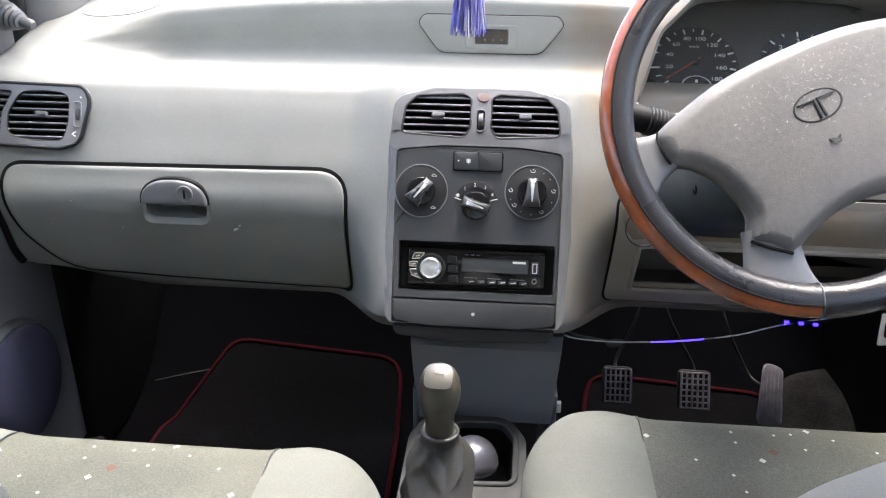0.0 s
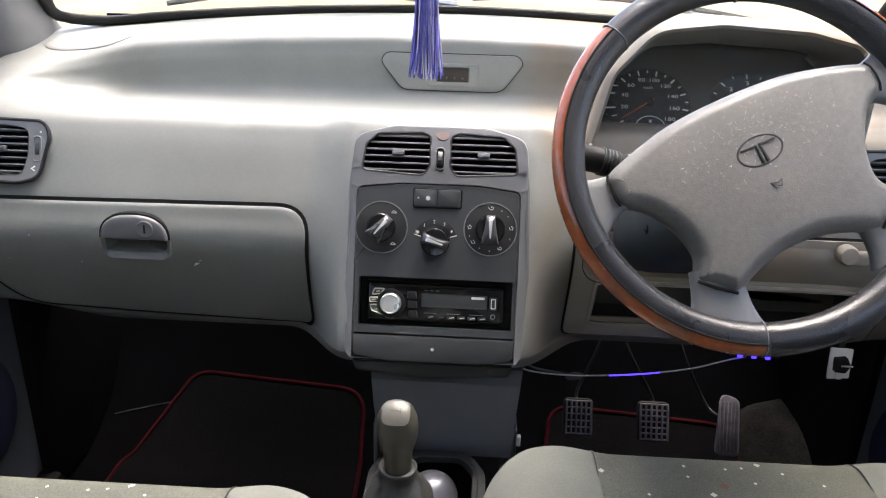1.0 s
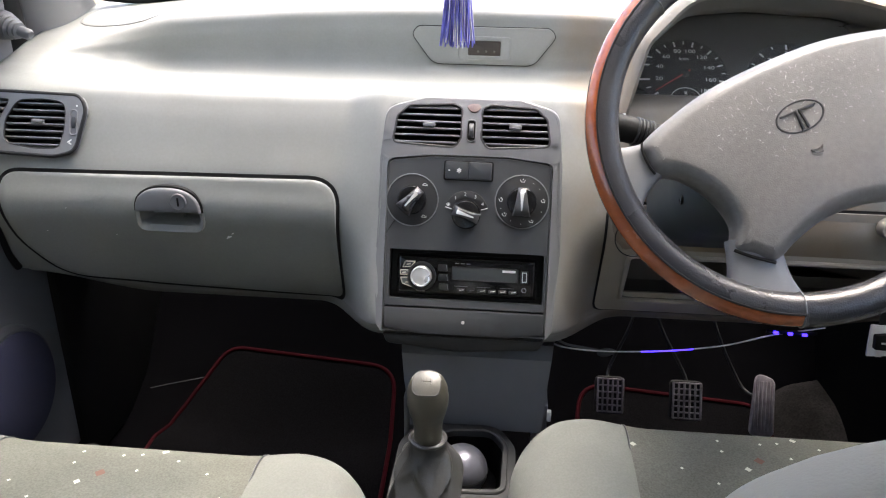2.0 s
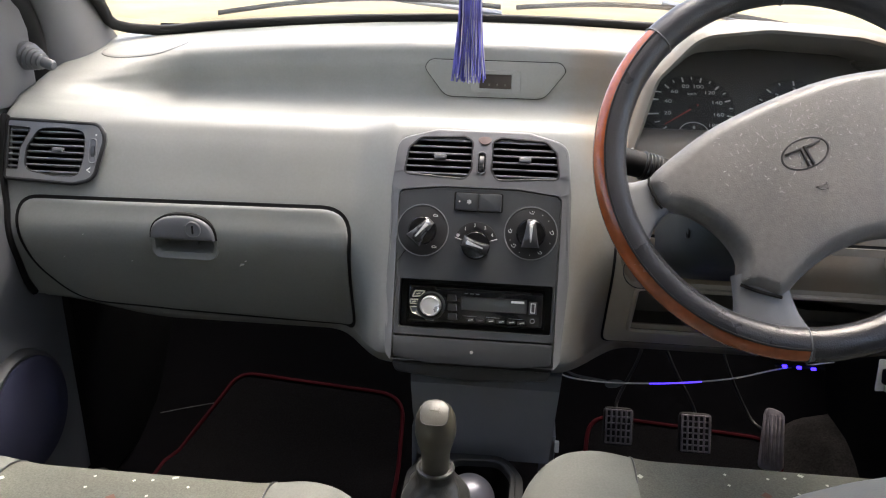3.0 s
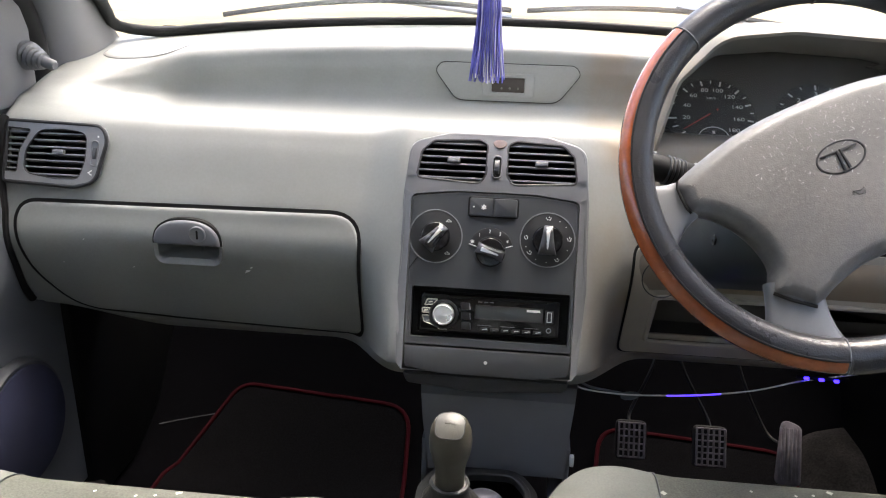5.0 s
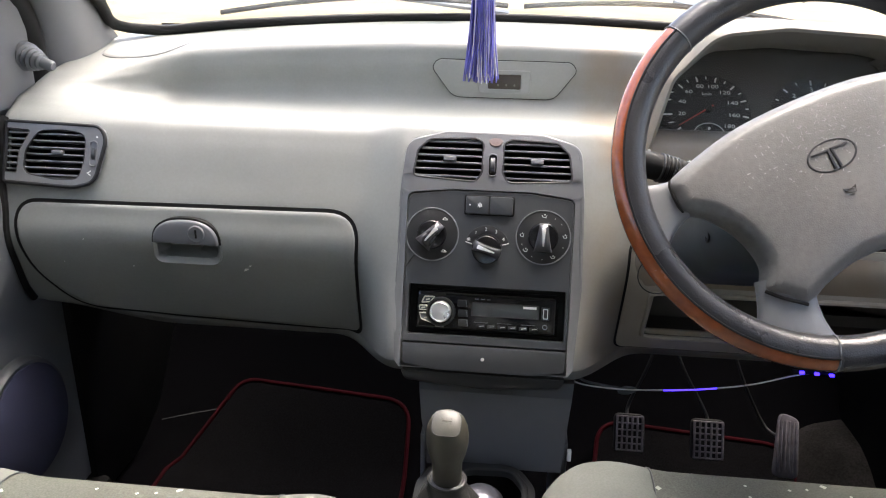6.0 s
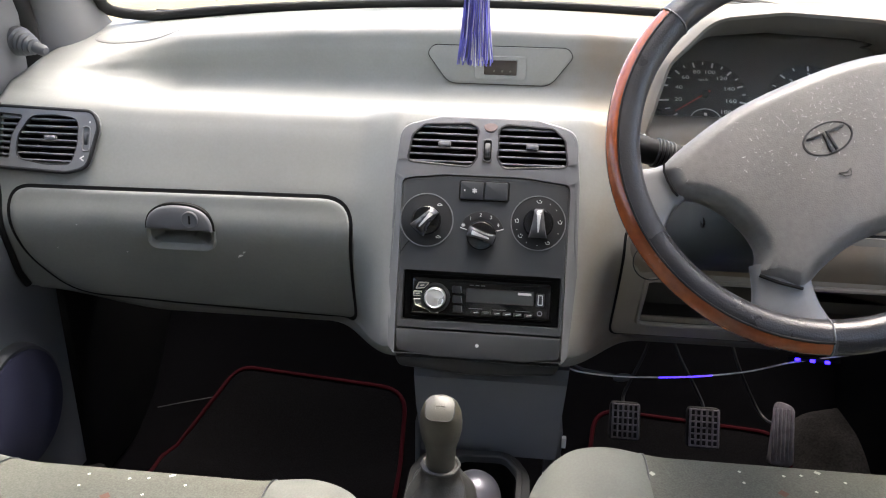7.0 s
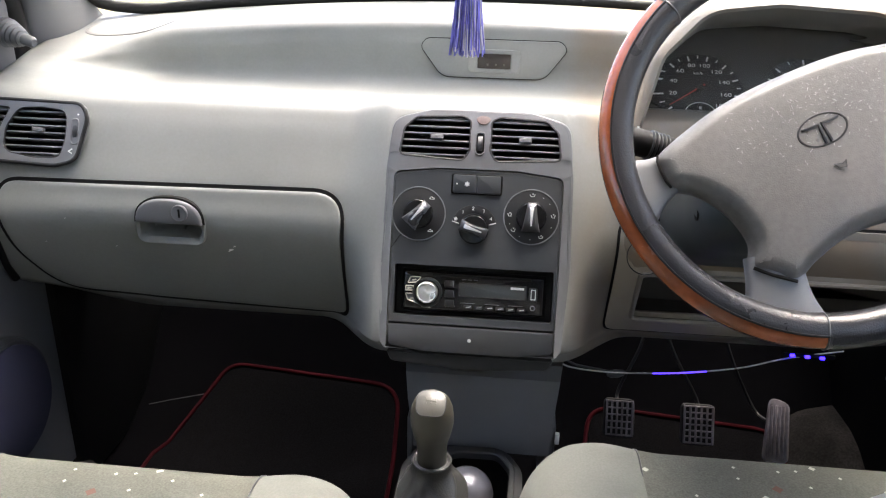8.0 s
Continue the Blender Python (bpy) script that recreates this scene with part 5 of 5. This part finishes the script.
for i, cx in enumerate((-0.0165, 0.0140)):
    b = part("push_button", plate(rrect(0.0290, 0.0225, 0.0025, cx, 0.1795), 0.0, 0.0066 if i == 0 else 0.0072, 0.0012), PANEL, heater, "grey air-conditioning button" if i == 0 else "blank grey button")
    if i == 0:
        for k in range(3):
            bar("snowflake_line", 0.0009, 0.0068, WHITE, b, pose(cx + 0.0032, 0.1795, 0.0067, 0, 0, 60 * k))
        part("snowflake_ring", at(tube([(0.0020 * math.cos(a), 0.0020 * math.sin(a), 0) for a in (2 * math.pi * i_ / 16 for i_ in range(16))], 0.0004, 5, close=True), pose(cx + 0.0032, 0.1795, 0.0068)), WHITE, b)
        part("button_lamp", at(lathe([(0.0011, 0), (0.0011, 0.0006), (0, 0.0007)], 12), pose(cx - 0.0095, 0.1795, 0.0065)), WHITE, b)
part("button_frame", ring(rrect(0.064, 0.0255, 0.0035, -0.0012, 0.1795), rrect(0.0605, 0.0232, 0.0028, -0.0012, 0.1795), 0.002, 0.0044, 0.0005), BLACK, heater)
part("crack", tube([(-0.085, 0.1215, 0.0040), (-0.092, 0.1135, 0.0040), (-0.0965, 0.109, 0.0040), (-0.1015, 0.101, 0.0040), (-0.1050, 0.0955, 0.0038)], 0.0006, 5), BLACK, heater, "dark crack in the plastic")

# ashtray under the radio
ash = thing("ashtray", "closed dark grey ashtray drawer with a white symbol", "ashtray", at=CON)
ash_o = rpoly([(-0.1048, -0.001, 0.002), (-0.103, -0.028, 0.004), (-0.06, -0.034, 0.05), (0.06, -0.034, 0.05), (0.103, -0.028, 0.004), (0.1048, -0.001, 0.002)], 0.002, 6)
part("front", plate(ash_o, -0.01, 0.0046, 0.0012), PANEL, ash)
part("symbol", at(plate(circle(0.0023, 0.0, -0.017, 14), 0.0044, 0.0052, 0.0002), pose(0, 0, 0)), WHITE, ash)
LIPO = rpoly([(-0.108, -0.034, 0.01), (0.108, -0.034, 0.01), (0.10, -0.050, 0.01), (0.0, -0.0575, 0.2), (-0.10, -0.050, 0.01)], 0.01, 6)
part("lower_lip", at(plate(LIPO[::-1], -0.03, -0.001, 0.004), CON), DARK, dash, "dark lip under the console")

# car radio
radio = thing("car_radio", "black single-slot car radio with a silver volume knob", "car radio", at=CON @ pose(0.0012, 0.0425, -0.012))
part("chassis", box(-0.092, 0.092, -0.026, 0.026, -0.05, -0.004, 0.001), BLACK, radio)
sleeve = part("sleeve", ring(rrect(0.199, 0.064, 0.003), rrect(0.182, 0.0525, 0.002), -0.010, -0.002, 0.001), BLACK, radio)
rface = part("faceplate", plate(rrect(0.178, 0.0475, 0.005), -0.006, 0.008, 0.002), GLOSS, radio, "glossy black faceplate")
for a, rr, h in ((0, 0.0142, 0.017),):
    vol = part("volume_knob", at(lathe([(0.0140, 0.008), (0.0138, 0.0150), (0.0128, 0.0172), (0.0120, 0.0178), (0.0114, 0.0172), (0.0112, 0.0166), (0.006, 0.0172), (0, 0.0188)], 48), pose(-0.0585, -0.002, 0)), CHROME, rface, "brushed silver volume knob")
part("knob_ring", at(ring(circle(0.0192, n=48), circle(0.0150, n=48), 0.006, 0.0115, 0.001), pose(-0.0585, -0.002, 0)), DARK, rface)
for o in ([(-0.0845, 0.0078), (-0.0715, 0.0095), (-0.0660, 0.0175), (-0.0805, 0.0172)], [(-0.0868, -0.0016), (-0.0760, -0.0014), (-0.0750, 0.0058), (-0.0868, 0.0055)], [(-0.0835, -0.0130), (-0.0700, -0.0175), (-0.0680, -0.0150), (-0.0765, -0.0040), (-0.0868, -0.0040)], [(-0.0640, -0.0215), (-0.0530, -0.0222), (-0.0530, -0.0205), (-0.0655, -0.0190)]):
    key = rpoly(o, 0.0015, 3)
    if sum(p[0] * q[1] - q[0] * p[1] for p, q in zip(key, key[1:] + key[:1])) < 0:
        key = key[::-1]
    sk = part("silver_key", ring(key, inset(key, 0.0014 if o[0][1] > -0.02 else 0.0006), 0.006, 0.0112, 0.0004), CHAMPAGNE, rface, "silver-rimmed push key")
    part("key_face", plate(inset(key, 0.0012 if o[0][1] > -0.02 else 0.0005), 0.006, 0.0102, 0.0004), PANEL, sk)
    mx, my = sum(p[0] for p in o) / len(o), sum(p[1] for p in o) / len(o)
    if o[0][1] > -0.02:
        bar("key_print", 0.0052, 0.0016, CHAMPAGNE, sk, pose(mx, my, 0.0103, 0, 0, 12))
for i in range(3):
    part("side_key", at(plate(rrect(0.012, 0.009, 0.0015), 0.006, 0.0098, 0.0008), pose(-0.031 + 0.001 * i, 0.010 - 0.0125 * i, 0)), DARK, rface)
    part("key_line", at(box(-0.0004, 0.0004, -0.004, 0.004, 0.0, 0.0004), pose(-0.0255 + 0.001 * i, 0.010 - 0.0125 * i, 0.0097, 0, 0, 12)), BEZEL, rface)
part("display", plate(rrect(0.0835, 0.0155, 0.0010, 0.0245, 0.0036), 0.006, 0.0086, 0.0003), material("display_glass", (0.060, 0.066, 0.066), 0.24, bump=0, vary=0.02), rface, "dark glass display")
part("display_edge", ring(rrect(0.0865, 0.0180, 0.0015, 0.0245, 0.0036), rrect(0.0835, 0.0155, 0.0010, 0.0245, 0.0036), 0.006, 0.0090, 0.0003), DARK, rface)
bar("maker_mark", 0.017, 0.0030, WHITE, rface, pose(0.0555, 0.0090, 0.0089))
for i in range(3):
    bar("small_print", 0.005, 0.0012, BEZEL, rface, pose(-0.0125 + 0.0075 * i, 0.0165, 0.0081))
for i in range(6):
    part("preset_key", at(plate(rrect(0.0105, 0.0046, 0.001), 0.006, 0.0094, 0.0008), pose(-0.006 + 0.0135 * i, -0.0180, 0, 0, 0, 4)), DARK, rface)
    bar("preset_print", 0.0062, 0.0010, MARK if i != 1 else BEZEL, rface, pose(-0.005 + 0.0135 * i, -0.0178, 0.0095, 0, 0, 10))
for i in range(3):
    bar("scale_line", 0.018, 0.0005, BEZEL, rface, pose(-0.006 + 0.030 * i, -0.0132, 0.0081))
usb = part("usb_cover", plate(rrect(0.0105, 0.0165, 0.001, 0.0757, 0.0025), 0.006, 0.0092, 0.0004), DARK, rface)
part("usb_slot", ring(rrect(0.0062, 0.0130, 0.0008, 0.0757, 0.0025), rrect(0.0042, 0.0110, 0.0006, 0.0757, 0.0025), 0.008, 0.0098, 0.0002), CHROME, usb)
part("aux_socket", at(ring(circle(0.0034, n=20), circle(0.0022, n=20), 0.006, 0.0088, 0.0003), pose(0.0757, -0.0145, 0)), BEZEL, rface)
part("disc_slot", plate(rrect(0.125, 0.0030, 0.001, 0.01, 0.0205), 0.006, 0.0084, 0.0002), BLACK, rface)


# outer vents
def side_vent(s):
    cx = s * 0.593
    y0, y1 = front_y(cx, 0.70), front_y(cx, 0.635)
    lean = math.degrees(math.atan2(y0 - y1, 0.065))
    m = Matrix.Translation((cx, (y0 + y1) / 2 - 0.002, 0.6675)) @ pose(0, 0, 0, 90 - lean)
    def F(pts):
        return pts if s < 0 else [(-x, y) for x, y in pts][::-1]
    frame_o = F(rpoly([(-0.084, -0.040, 0.006), (0.020, -0.044, 0.05), (0.050, -0.036, 0.024), (0.064, 0.024, 0.03), (0.054, 0.043, 0.022), (-0.084, 0.046, 0.006)], 0.01, 8))
    main = F(rpoly([(-0.056, -0.027, 0.016), (-0.01, -0.034, 0.05), (0.026, -0.033, 0.014), (0.034, -0.006, 0.05), (0.035, 0.032, 0.016), (0.0, 0.036, 0.05), (-0.036, 0.034, 0.022), (-0.054, 0.006, 0.03)], 0.012, 6))
    outer = F(rpoly([(-0.082, -0.026, 0.002), (-0.064, -0.027, 0.004), (-0.062, 0.004, 0.02), (-0.046, 0.034, 0.004), (-0.082, 0.036, 0.002)], 0.004, 5))
    fr = part("vent_frame", at(holed(frame_o, [main, outer], -0.004, 0.006), m), SIDE_VENT, dash, "blue-grey vent frame")
    part("frame_edge", at(tube([(x, y, 0.004) for x, y in inset(frame_o, 0.001)], 0.0028, 8, close=True), m), DARK, fr)
    vent_unit(dash, main, m @ pose(0, 0, 0.0045), 7, (s * 0.006, 0.004), tilt=-6, mat=SIDE_VENT)
    vent_unit(dash, outer, m @ pose(0, 0, 0.0045), 7, (s * 0.06, 0.10), tilt=-6, knob_w=0.0005, mat=SIDE_VENT)
    sl = part("vent_slot", at(ring(F(rrect(0.0115, 0.036, 0.0055, 0.0465, 0.004)), F(rrect(0.0085, 0.032, 0.004, 0.0465, 0.004)), 0.004, 0.0075, 0.0008), m), SIDE_VENT, fr)
    part("thumbwheel", at(lathe([(0.013, -0.003), (0.0145, -0.0022), (0.0145, 0.0022), (0.013, 0.003)], 30), m @ pose(-s * 0.0465, 0.004, -0.006, 0, 90)), PANEL, sl, "ribbed thumbwheel")
    bar("symbol", 0.0022, 0.0022, WHITE, fr, m @ pose(-s * 0.0505, 0.027, 0.0062))
    bar("symbol", 0.007, 0.0016, WHITE, fr, m @ pose(-s * 0.0415, -0.0215, 0.0062, 0, 0, 35))
    bar("symbol", 0.0045, 0.0016, WHITE, fr, m @ pose(-s * 0.0425, -0.0250, 0.0062, 0, 0, -30))


side_vent(-1)
side_vent(1)

# clock panel in the recessed face
CLK = Matrix.Translation((0.005, 1.3155, 0.758)) @ pose(0, 0, 0, 93)
clk_o = rpoly([(-0.078, -0.0285, 0.026), (0.078, -0.0285, 0.026), (0.111, 0.016, 0.02), (0.102, 0.0285, 0.016), (-0.102, 0.0285, 0.016), (-0.111, 0.016, 0.02)], 0.01, 8)
clock = part("clock_panel", at(plate(clk_o, -0.012, 0.0022, 0.0012), CLK), DASH, dash, "grey clock panel")
part("clock_gap", at(ring(inset(clk_o, -0.0012), inset(clk_o, 0.0004), -0.012, 0.0008, 0.0003), CLK), BLACK, dash)
dsp = part("clock_display", at(plate(rrect(0.050, 0.022, 0.002, 0.0015, -0.003), 0.0, 0.0032, 0.0004), CLK), material("smoked_window", (0.03, 0.022, 0.018), 0.2, bump=0), clock, "dark smoked display window")
part("display_frame", at(ring(rrect(0.080, 0.036, 0.006, 0.0015, -0.003), rrect(0.051, 0.023, 0.002, 0.0015, -0.003), 0.0, 0.0035, 0.001), CLK), DASH, clock)
for i in range(3):
    part("clock_button", at(lathe([(0.0016, 0.003), (0.0016, 0.0045), (0, 0.0048)], 12), CLK @ pose(-0.008 + 0.0125 * i, -0.0080, 0)), KNOB, dsp, "small pale button")

# tweeter cover on the dashboard's top
tw = [(-0.585 + 0.072 * math.cos(2 * math.pi * i / 48), 1.355 + 0.055 * math.sin(2 * math.pi * i / 48)) for i in range(48)]
def on_top(pts, off):
    return [(x, y, top_z(x, y) + off) for x, y in pts]
for s in (-1, 1):
    pts = tw if s < 0 else [(-x, y) for x, y in tw][::-1]
    cxx, cyy = s * 0.585, 1.355
    rows = [on_top(pts, -0.003), on_top(pts, 0.001), on_top(inset(pts, 0.0025), 0.0022)] + [on_top([(cxx + (x - cxx) * k, cyy + (y - cyy) * k) for x, y in inset(pts, 0.004)], 0.0026) for k in (1, 0.75, 0.5, 0.25, 0.01)]
    cov = part("tweeter_cover", loft(rows), DASH, dash, "oval loudspeaker cover")
    part("cover_gap", tube(on_top(inset(pts, -0.001), 0.0006), 0.0007, 6, close=True), BEZEL, cov)

# instrument hood and cluster
def hood_outline(d, y, dz=0.0):
    base = rpoly([(0.190, 0.685, 0.02), (0.555, 0.685, 0.02), (0.556, 0.800, 0.03), (0.530, 0.846, 0.035), (0.46, 0.862, 0.1), (0.35, 0.868, 0.1), (0.265, 0.858, 0.06), (0.215, 0.80, 0.05)], 0.02, 8)
    return [(x, y, z + dz) for x, z in inset(base, d)]


def roof_in(pts, drop):
    """Lowers the upper edge of a hood section."""
    return [(x, y, z - drop * smoothstep(z, 0.76, 0.865)) for x, y, z in pts]


hood = part("instrument_hood", loft([hood_outline(-0.004, 1.36, -0.045), hood_outline(-0.004, 1.24, -0.008), hood_outline(-0.002, 1.12), hood_outline(0.001, 1.108), hood_outline(0.006, 1.103), hood_outline(0.010, 1.106)], cap=False), DASH, dash, "grey instrument hood")
part("hood_lining", loft([hood_outline(0.010, 1.106), roof_in(hood_outline(0.012, 1.122), 0.010), roof_in(hood_outline(0.014, 1.150), 0.018), roof_in(hood_outline(0.017, 1.200), 0.026), roof_in(hood_outline(0.020, 1.266), 0.034)], cap=False), LINING, hood, "dark grey hood lining")
cluster = thing("instrument_cluster", "black instrument cluster with white-figured dials under a clear lens", "instrument cluster", at=Matrix.Translation((0.380, 1.195, 0.748)) @ pose(0, 0, 0, 46))
part("backing", plate(rrect(0.330, 0.172, 0.03, -0.006, 0.018), -0.02, -0.010, 0.001), material("cluster_plastic", (0.036, 0.034, 0.031), 0.5), cluster)


def gauge(cx, cy, r, first, last, a0, a1, step, needle, sub):
    g = part("gauge_face", plate(circle(r * 1.06, cx, cy, 60), -0.012, -0.0075, 0.0008), BLACK, cluster, "matt black dial")
    n = int((last - first) / sub)
    for i in range(n + 1):
        v = first + i * sub
        a = radians(a0 + (a1 - a0) * i / n)
        big = abs(v / step - round(v / step)) < 1e-6
        L = r * (0.15 if big else 0.09)
        bar("tick", L, 0.0024 if big else 0.0015, PRINT, g, pose(cx + (r - L / 2) * math.cos(a), cy + (r - L / 2) * math.sin(a), -0.0072, 0, 0, math.degrees(a)))
        if big and v > 0:
            text("numeral", str(int(v)), 0.0083 if last > 50 else 0.0095, PRINT, g, pose(cx + r * 0.64 * math.cos(a), cy + r * 0.72 * math.sin(a), -0.0072) @ Matrix.Diagonal((1.3, 1, 1, 1)))
    a = radians(needle)
    nd = part("needle", tube([(cx - 0.008 * math.cos(a), cy - 0.008 * math.sin(a), -0.002), (cx + r * 0.9 * math.cos(a), cy + r * 0.9 * math.sin(a), -0.002)], [0.0014, 0.0006], 6), REDPRINT, g, "thin red needle")
    part("needle_hub", at(lathe([(0.0055, -0.006), (0.0055, -0.001), (0.004, 0.0), (0, 0.0)], 24), pose(cx, cy, 0)), BLACK, nd)
    return g


sp = gauge(-0.090, 0.0, 0.0555, 0, 180, 219, -39, 20, 216, 10)
text("unit_print", "km/h", 0.0065, PRINT, sp, pose(-0.090, 0.026, -0.0070))
small = part("fuel_gauge", plate([(x - 0.090, y - 0.040) for x, y in [(0.022 * math.cos(radians(a)), 0.019 * math.sin(radians(a))) for a in range(0, 181, 10)]], -0.006, -0.005, 0.0003), BLACK, sp, "small fuel dial")
part("fuel_arc", tube([(-0.090 + 0.020 * math.cos(radians(a)), -0.040 + 0.0175 * math.sin(radians(a)), -0.0048) for a in range(0, 181, 10)], 0.0007, 5), PRINT, small)
bar("fuel_symbol", 0.0035, 0.0045, PRINT, small, pose(-0.090, -0.031, -0.0046))
for s in (-1, 1):
    bar("tick", 0.006, 0.0012, PRINT, small, pose(-0.090 + s * 0.016, -0.0365, -0.0046, 0, 0, -s * 20))
ta = gauge(0.051, 0.001, 0.053, 0, 6, 225, -45, 1, 225, 0.5)
bar("unit_print", 0.022, 0.0022, PRINT, ta, pose(0.051, 0.026, -0.0070))
lens_rows = [[(x - 0.006, -0.062 + 0.112 * j / 8, 0.008 + 0.060 * j / 8 + 0.005 * math.sin(math.pi * j / 8) - 0.006 * (x / 0.155) ** 2) for x in [-0.155 + 0.310 * i / 16 for i in range(17)]] for j in range(9)]
lens = part("lens", loft(lens_rows, close=False), LENS, cluster, "clear plastic lens")
lens.modifiers.new("thickness", "SOLIDIFY").thickness = 0.0015
lens.visible_shadow = False

# driver's lower fascia with its open shelf
FO = dense(rrect(0.43, 0.187, 0.018, 0.402, 0.5035, 8))
FI = [(0.405 + max(-0.1825, min(0.1825, (x - 0.402) * 0.86)), 0.4790 + (z - 0.5035) * 0.450) for x, z in FO]
fascia = part("lower_fascia", dash_ring(FO, FI, -0.006, 0.0045), TAN, dash, "grey-brown lower fascia with an open shelf")
part("fascia_gap", dash_ring(inset(FO, -0.0035), inset(FO, 0.003), -0.004, 0.0015), BLACK, dash)
part("shelf_lip", tube([(x, front_y(x, z) - 0.0045, z) for x, z in inset(FI, -0.002)], 0.0035, 8, close=True), TAN, fascia)
part("shelf_box", loft([[(x, front_y(x, z) - 0.004, z) for x, z in FI], [(x, 1.15, z + 0.01) for x, z in inset(FI, 0.004)], [(x, 1.152, z + 0.01) for x, z in inset(FI, 0.02)]], mouth=True), SHELF_SHADE, fascia, "shelf space, coloured dark for its shade")
part("blank_cap", tube([(0.2225 + 0.025 * math.cos(a), front_y(0.2225, 0.553) - 0.0052, 0.553 + 0.026 * math.sin(a)) for a in (2 * math.pi * i / 40 for i in range(40))], 0.0008, 5, close=True), DARK, fascia)
kn = Matrix.Translation((0.537, front_y(0.537, 0.583) - 0.004, 0.583)) @ pose(0, 0, 0, 84)
part("release_knob", at(lathe([(0.013, 0), (0.013, 0.012), (0.011, 0.016), (0, 0.017)], 28), kn), TAN, fascia, "small round knob")
part("release_tab", at(box(-0.004, 0.018, -0.009, 0.009, 0.0, 0.012, 0.003), kn @ pose(0.01, -0.004, 0)), TAN, fascia)

# ---- under the dashboard ----
led = thing("led_cable", "thin pale cable with lit blue lamps hung under the dashboard", "light strip")
cab = [(0.120, 1.07, 0.385), (0.142, 1.10, 0.358), (0.185, 1.10, 0.354), (0.234, 1.10, 0.355), (0.306, 1.10, 0.362), (0.377, 1.10, 0.375), (0.44, 1.10, 0.396), (0.51, 1.10, 0.412)]
part("cable", tube(curve(cab, 8), 0.0011, 8), material("clear_cable", (0.80, 0.76, 0.74), 0.35), led)
part("lit_tube", tube([tuple(p + Vector((0, -0.0005, 0))) for p in curve(cab, 8)][27:36], 0.0012, 8), glow("blue_tube", (0.06, 0.03, 1.0), 0.7), led, "blue-lit stretch of cable")
for i in range(3):
    part("led_lamp", box(0.4390 + 0.020 * i, 0.4455 + 0.020 * i, 1.093, 1.097, 0.4010 - 0.0008 * i, 0.4050 - 0.0008 * i, 0.001), LED, led, "bright blue lamp")
part("led_strip", box(0.43, 0.50, 1.0965, 1.101, 0.400, 0.405, 0.001), BLACK, led)
wire = thing("loose_wire", "loose grey wire end with a crumpled foil wrap under the dashboard", "wire")
part("lead", tube(curve([(0.128, 1.105, 0.372), (0.150, 1.112, 0.356), (0.178, 1.116, 0.349), (0.200, 1.118, 0.345)], 6), 0.0018, 6), TUNNEL, wire)
rw = random.Random(3)
part("foil_wrap", at(loft([[(0.0065 * k * math.cos(a) * rw.uniform(0.7, 1.2), 0.005 * k * math.sin(a) * rw.uniform(0.7, 1.2), z) for a in (2 * math.pi * i / 10 for i in range(10))] for k, z in ((0.3, -0.014), (0.9, -0.009), (1.0, 0.0), (0.8, 0.009), (0.2, 0.014))]), pose(0.212, 1.118, 0.342, 0, 75)), TUNNEL, wire, "crumpled grey foil")
fuse = thing("fuse_socket", "torn white socket plate with black connector under the dashboard", "socket", at=pose(0.567, 1.06, 0.417, 82, 0, 0))
part("plate", plate(rpoly([(-0.015, -0.023), (0.015, -0.021), (0.016, 0.022), (-0.015, 0.023)], 0.002, 3), -0.003, 0.0, 0.0005), WHITE, fuse, "dirty white plate")
part("connector", plate(rpoly([(-0.009, -0.010), (0.006, -0.011), (0.012, 0.0), (0.006, 0.012), (-0.010, 0.010)], 0.002, 3), 0.0, 0.008, 0.001), BLACK, fuse)
part("pin", box(-0.002, 0.014, -0.0012, 0.0012, 0.008, 0.0095, 0.0004), CHROME, fuse)
part("tab", plate(rrect(0.008, 0.010, 0.001, 0.0, -0.017), 0.0, 0.003, 0.0005), WHITE, fuse)
part("hanger", box(-0.004, 0.004, 0.02, 0.06, -0.004, -0.002), DARK, fuse)

# ---- hanging tassel ----
rng = random.Random(4)
tassel = thing("tassel", "blue and silver thread tassel hanging from a cord before the windscreen", "tassel", at=pose(-0.009, 0.95, 0.8095))
part("cord", tube([(0, 0, 0.20), (0, 0, 0.13)], 0.0018, 6), TASSEL, tassel)
part("cap", at(lathe([(0.002, 0.135), (0.010, 0.132), (0.013, 0.12), (0.0125, 0.10), (0.0115, 0.095)], 20), pose(0, 0, 0)), TASSEL, tassel)
blue, tin = bmesh.new(), bmesh.new()
for i in range(230):
    a, q = rng.uniform(0, 2 * math.pi), math.sqrt(rng.random())
    x0, y0 = 0.0115 * q * math.cos(a), 0.0115 * q * math.sin(a)
    sp_ = rng.uniform(1.2, 1.75)
    end = rng.uniform(0.0, 0.012)
    pts = [(x0, y0, 0.105), (x0 * 1.05 + rng.uniform(-1, 1) * 0.001, y0 * 1.05, 0.07), (x0 * (1 + (sp_ - 1) * 0.5) + rng.uniform(-1, 1) * 0.0015, y0 * 1.2, 0.035), (x0 * sp_, y0 * sp_, end)]
    merge(tin if rng.random() < 0.36 else blue, tube(pts, 0.0007, 4))
tagged(part("blue_threads", blue, TASSEL, tassel, "deep blue threads"), kind="stuff")
tagged(part("silver_threads", tin, TASSEL2, tassel, "silver tinsel threads"), kind="stuff")
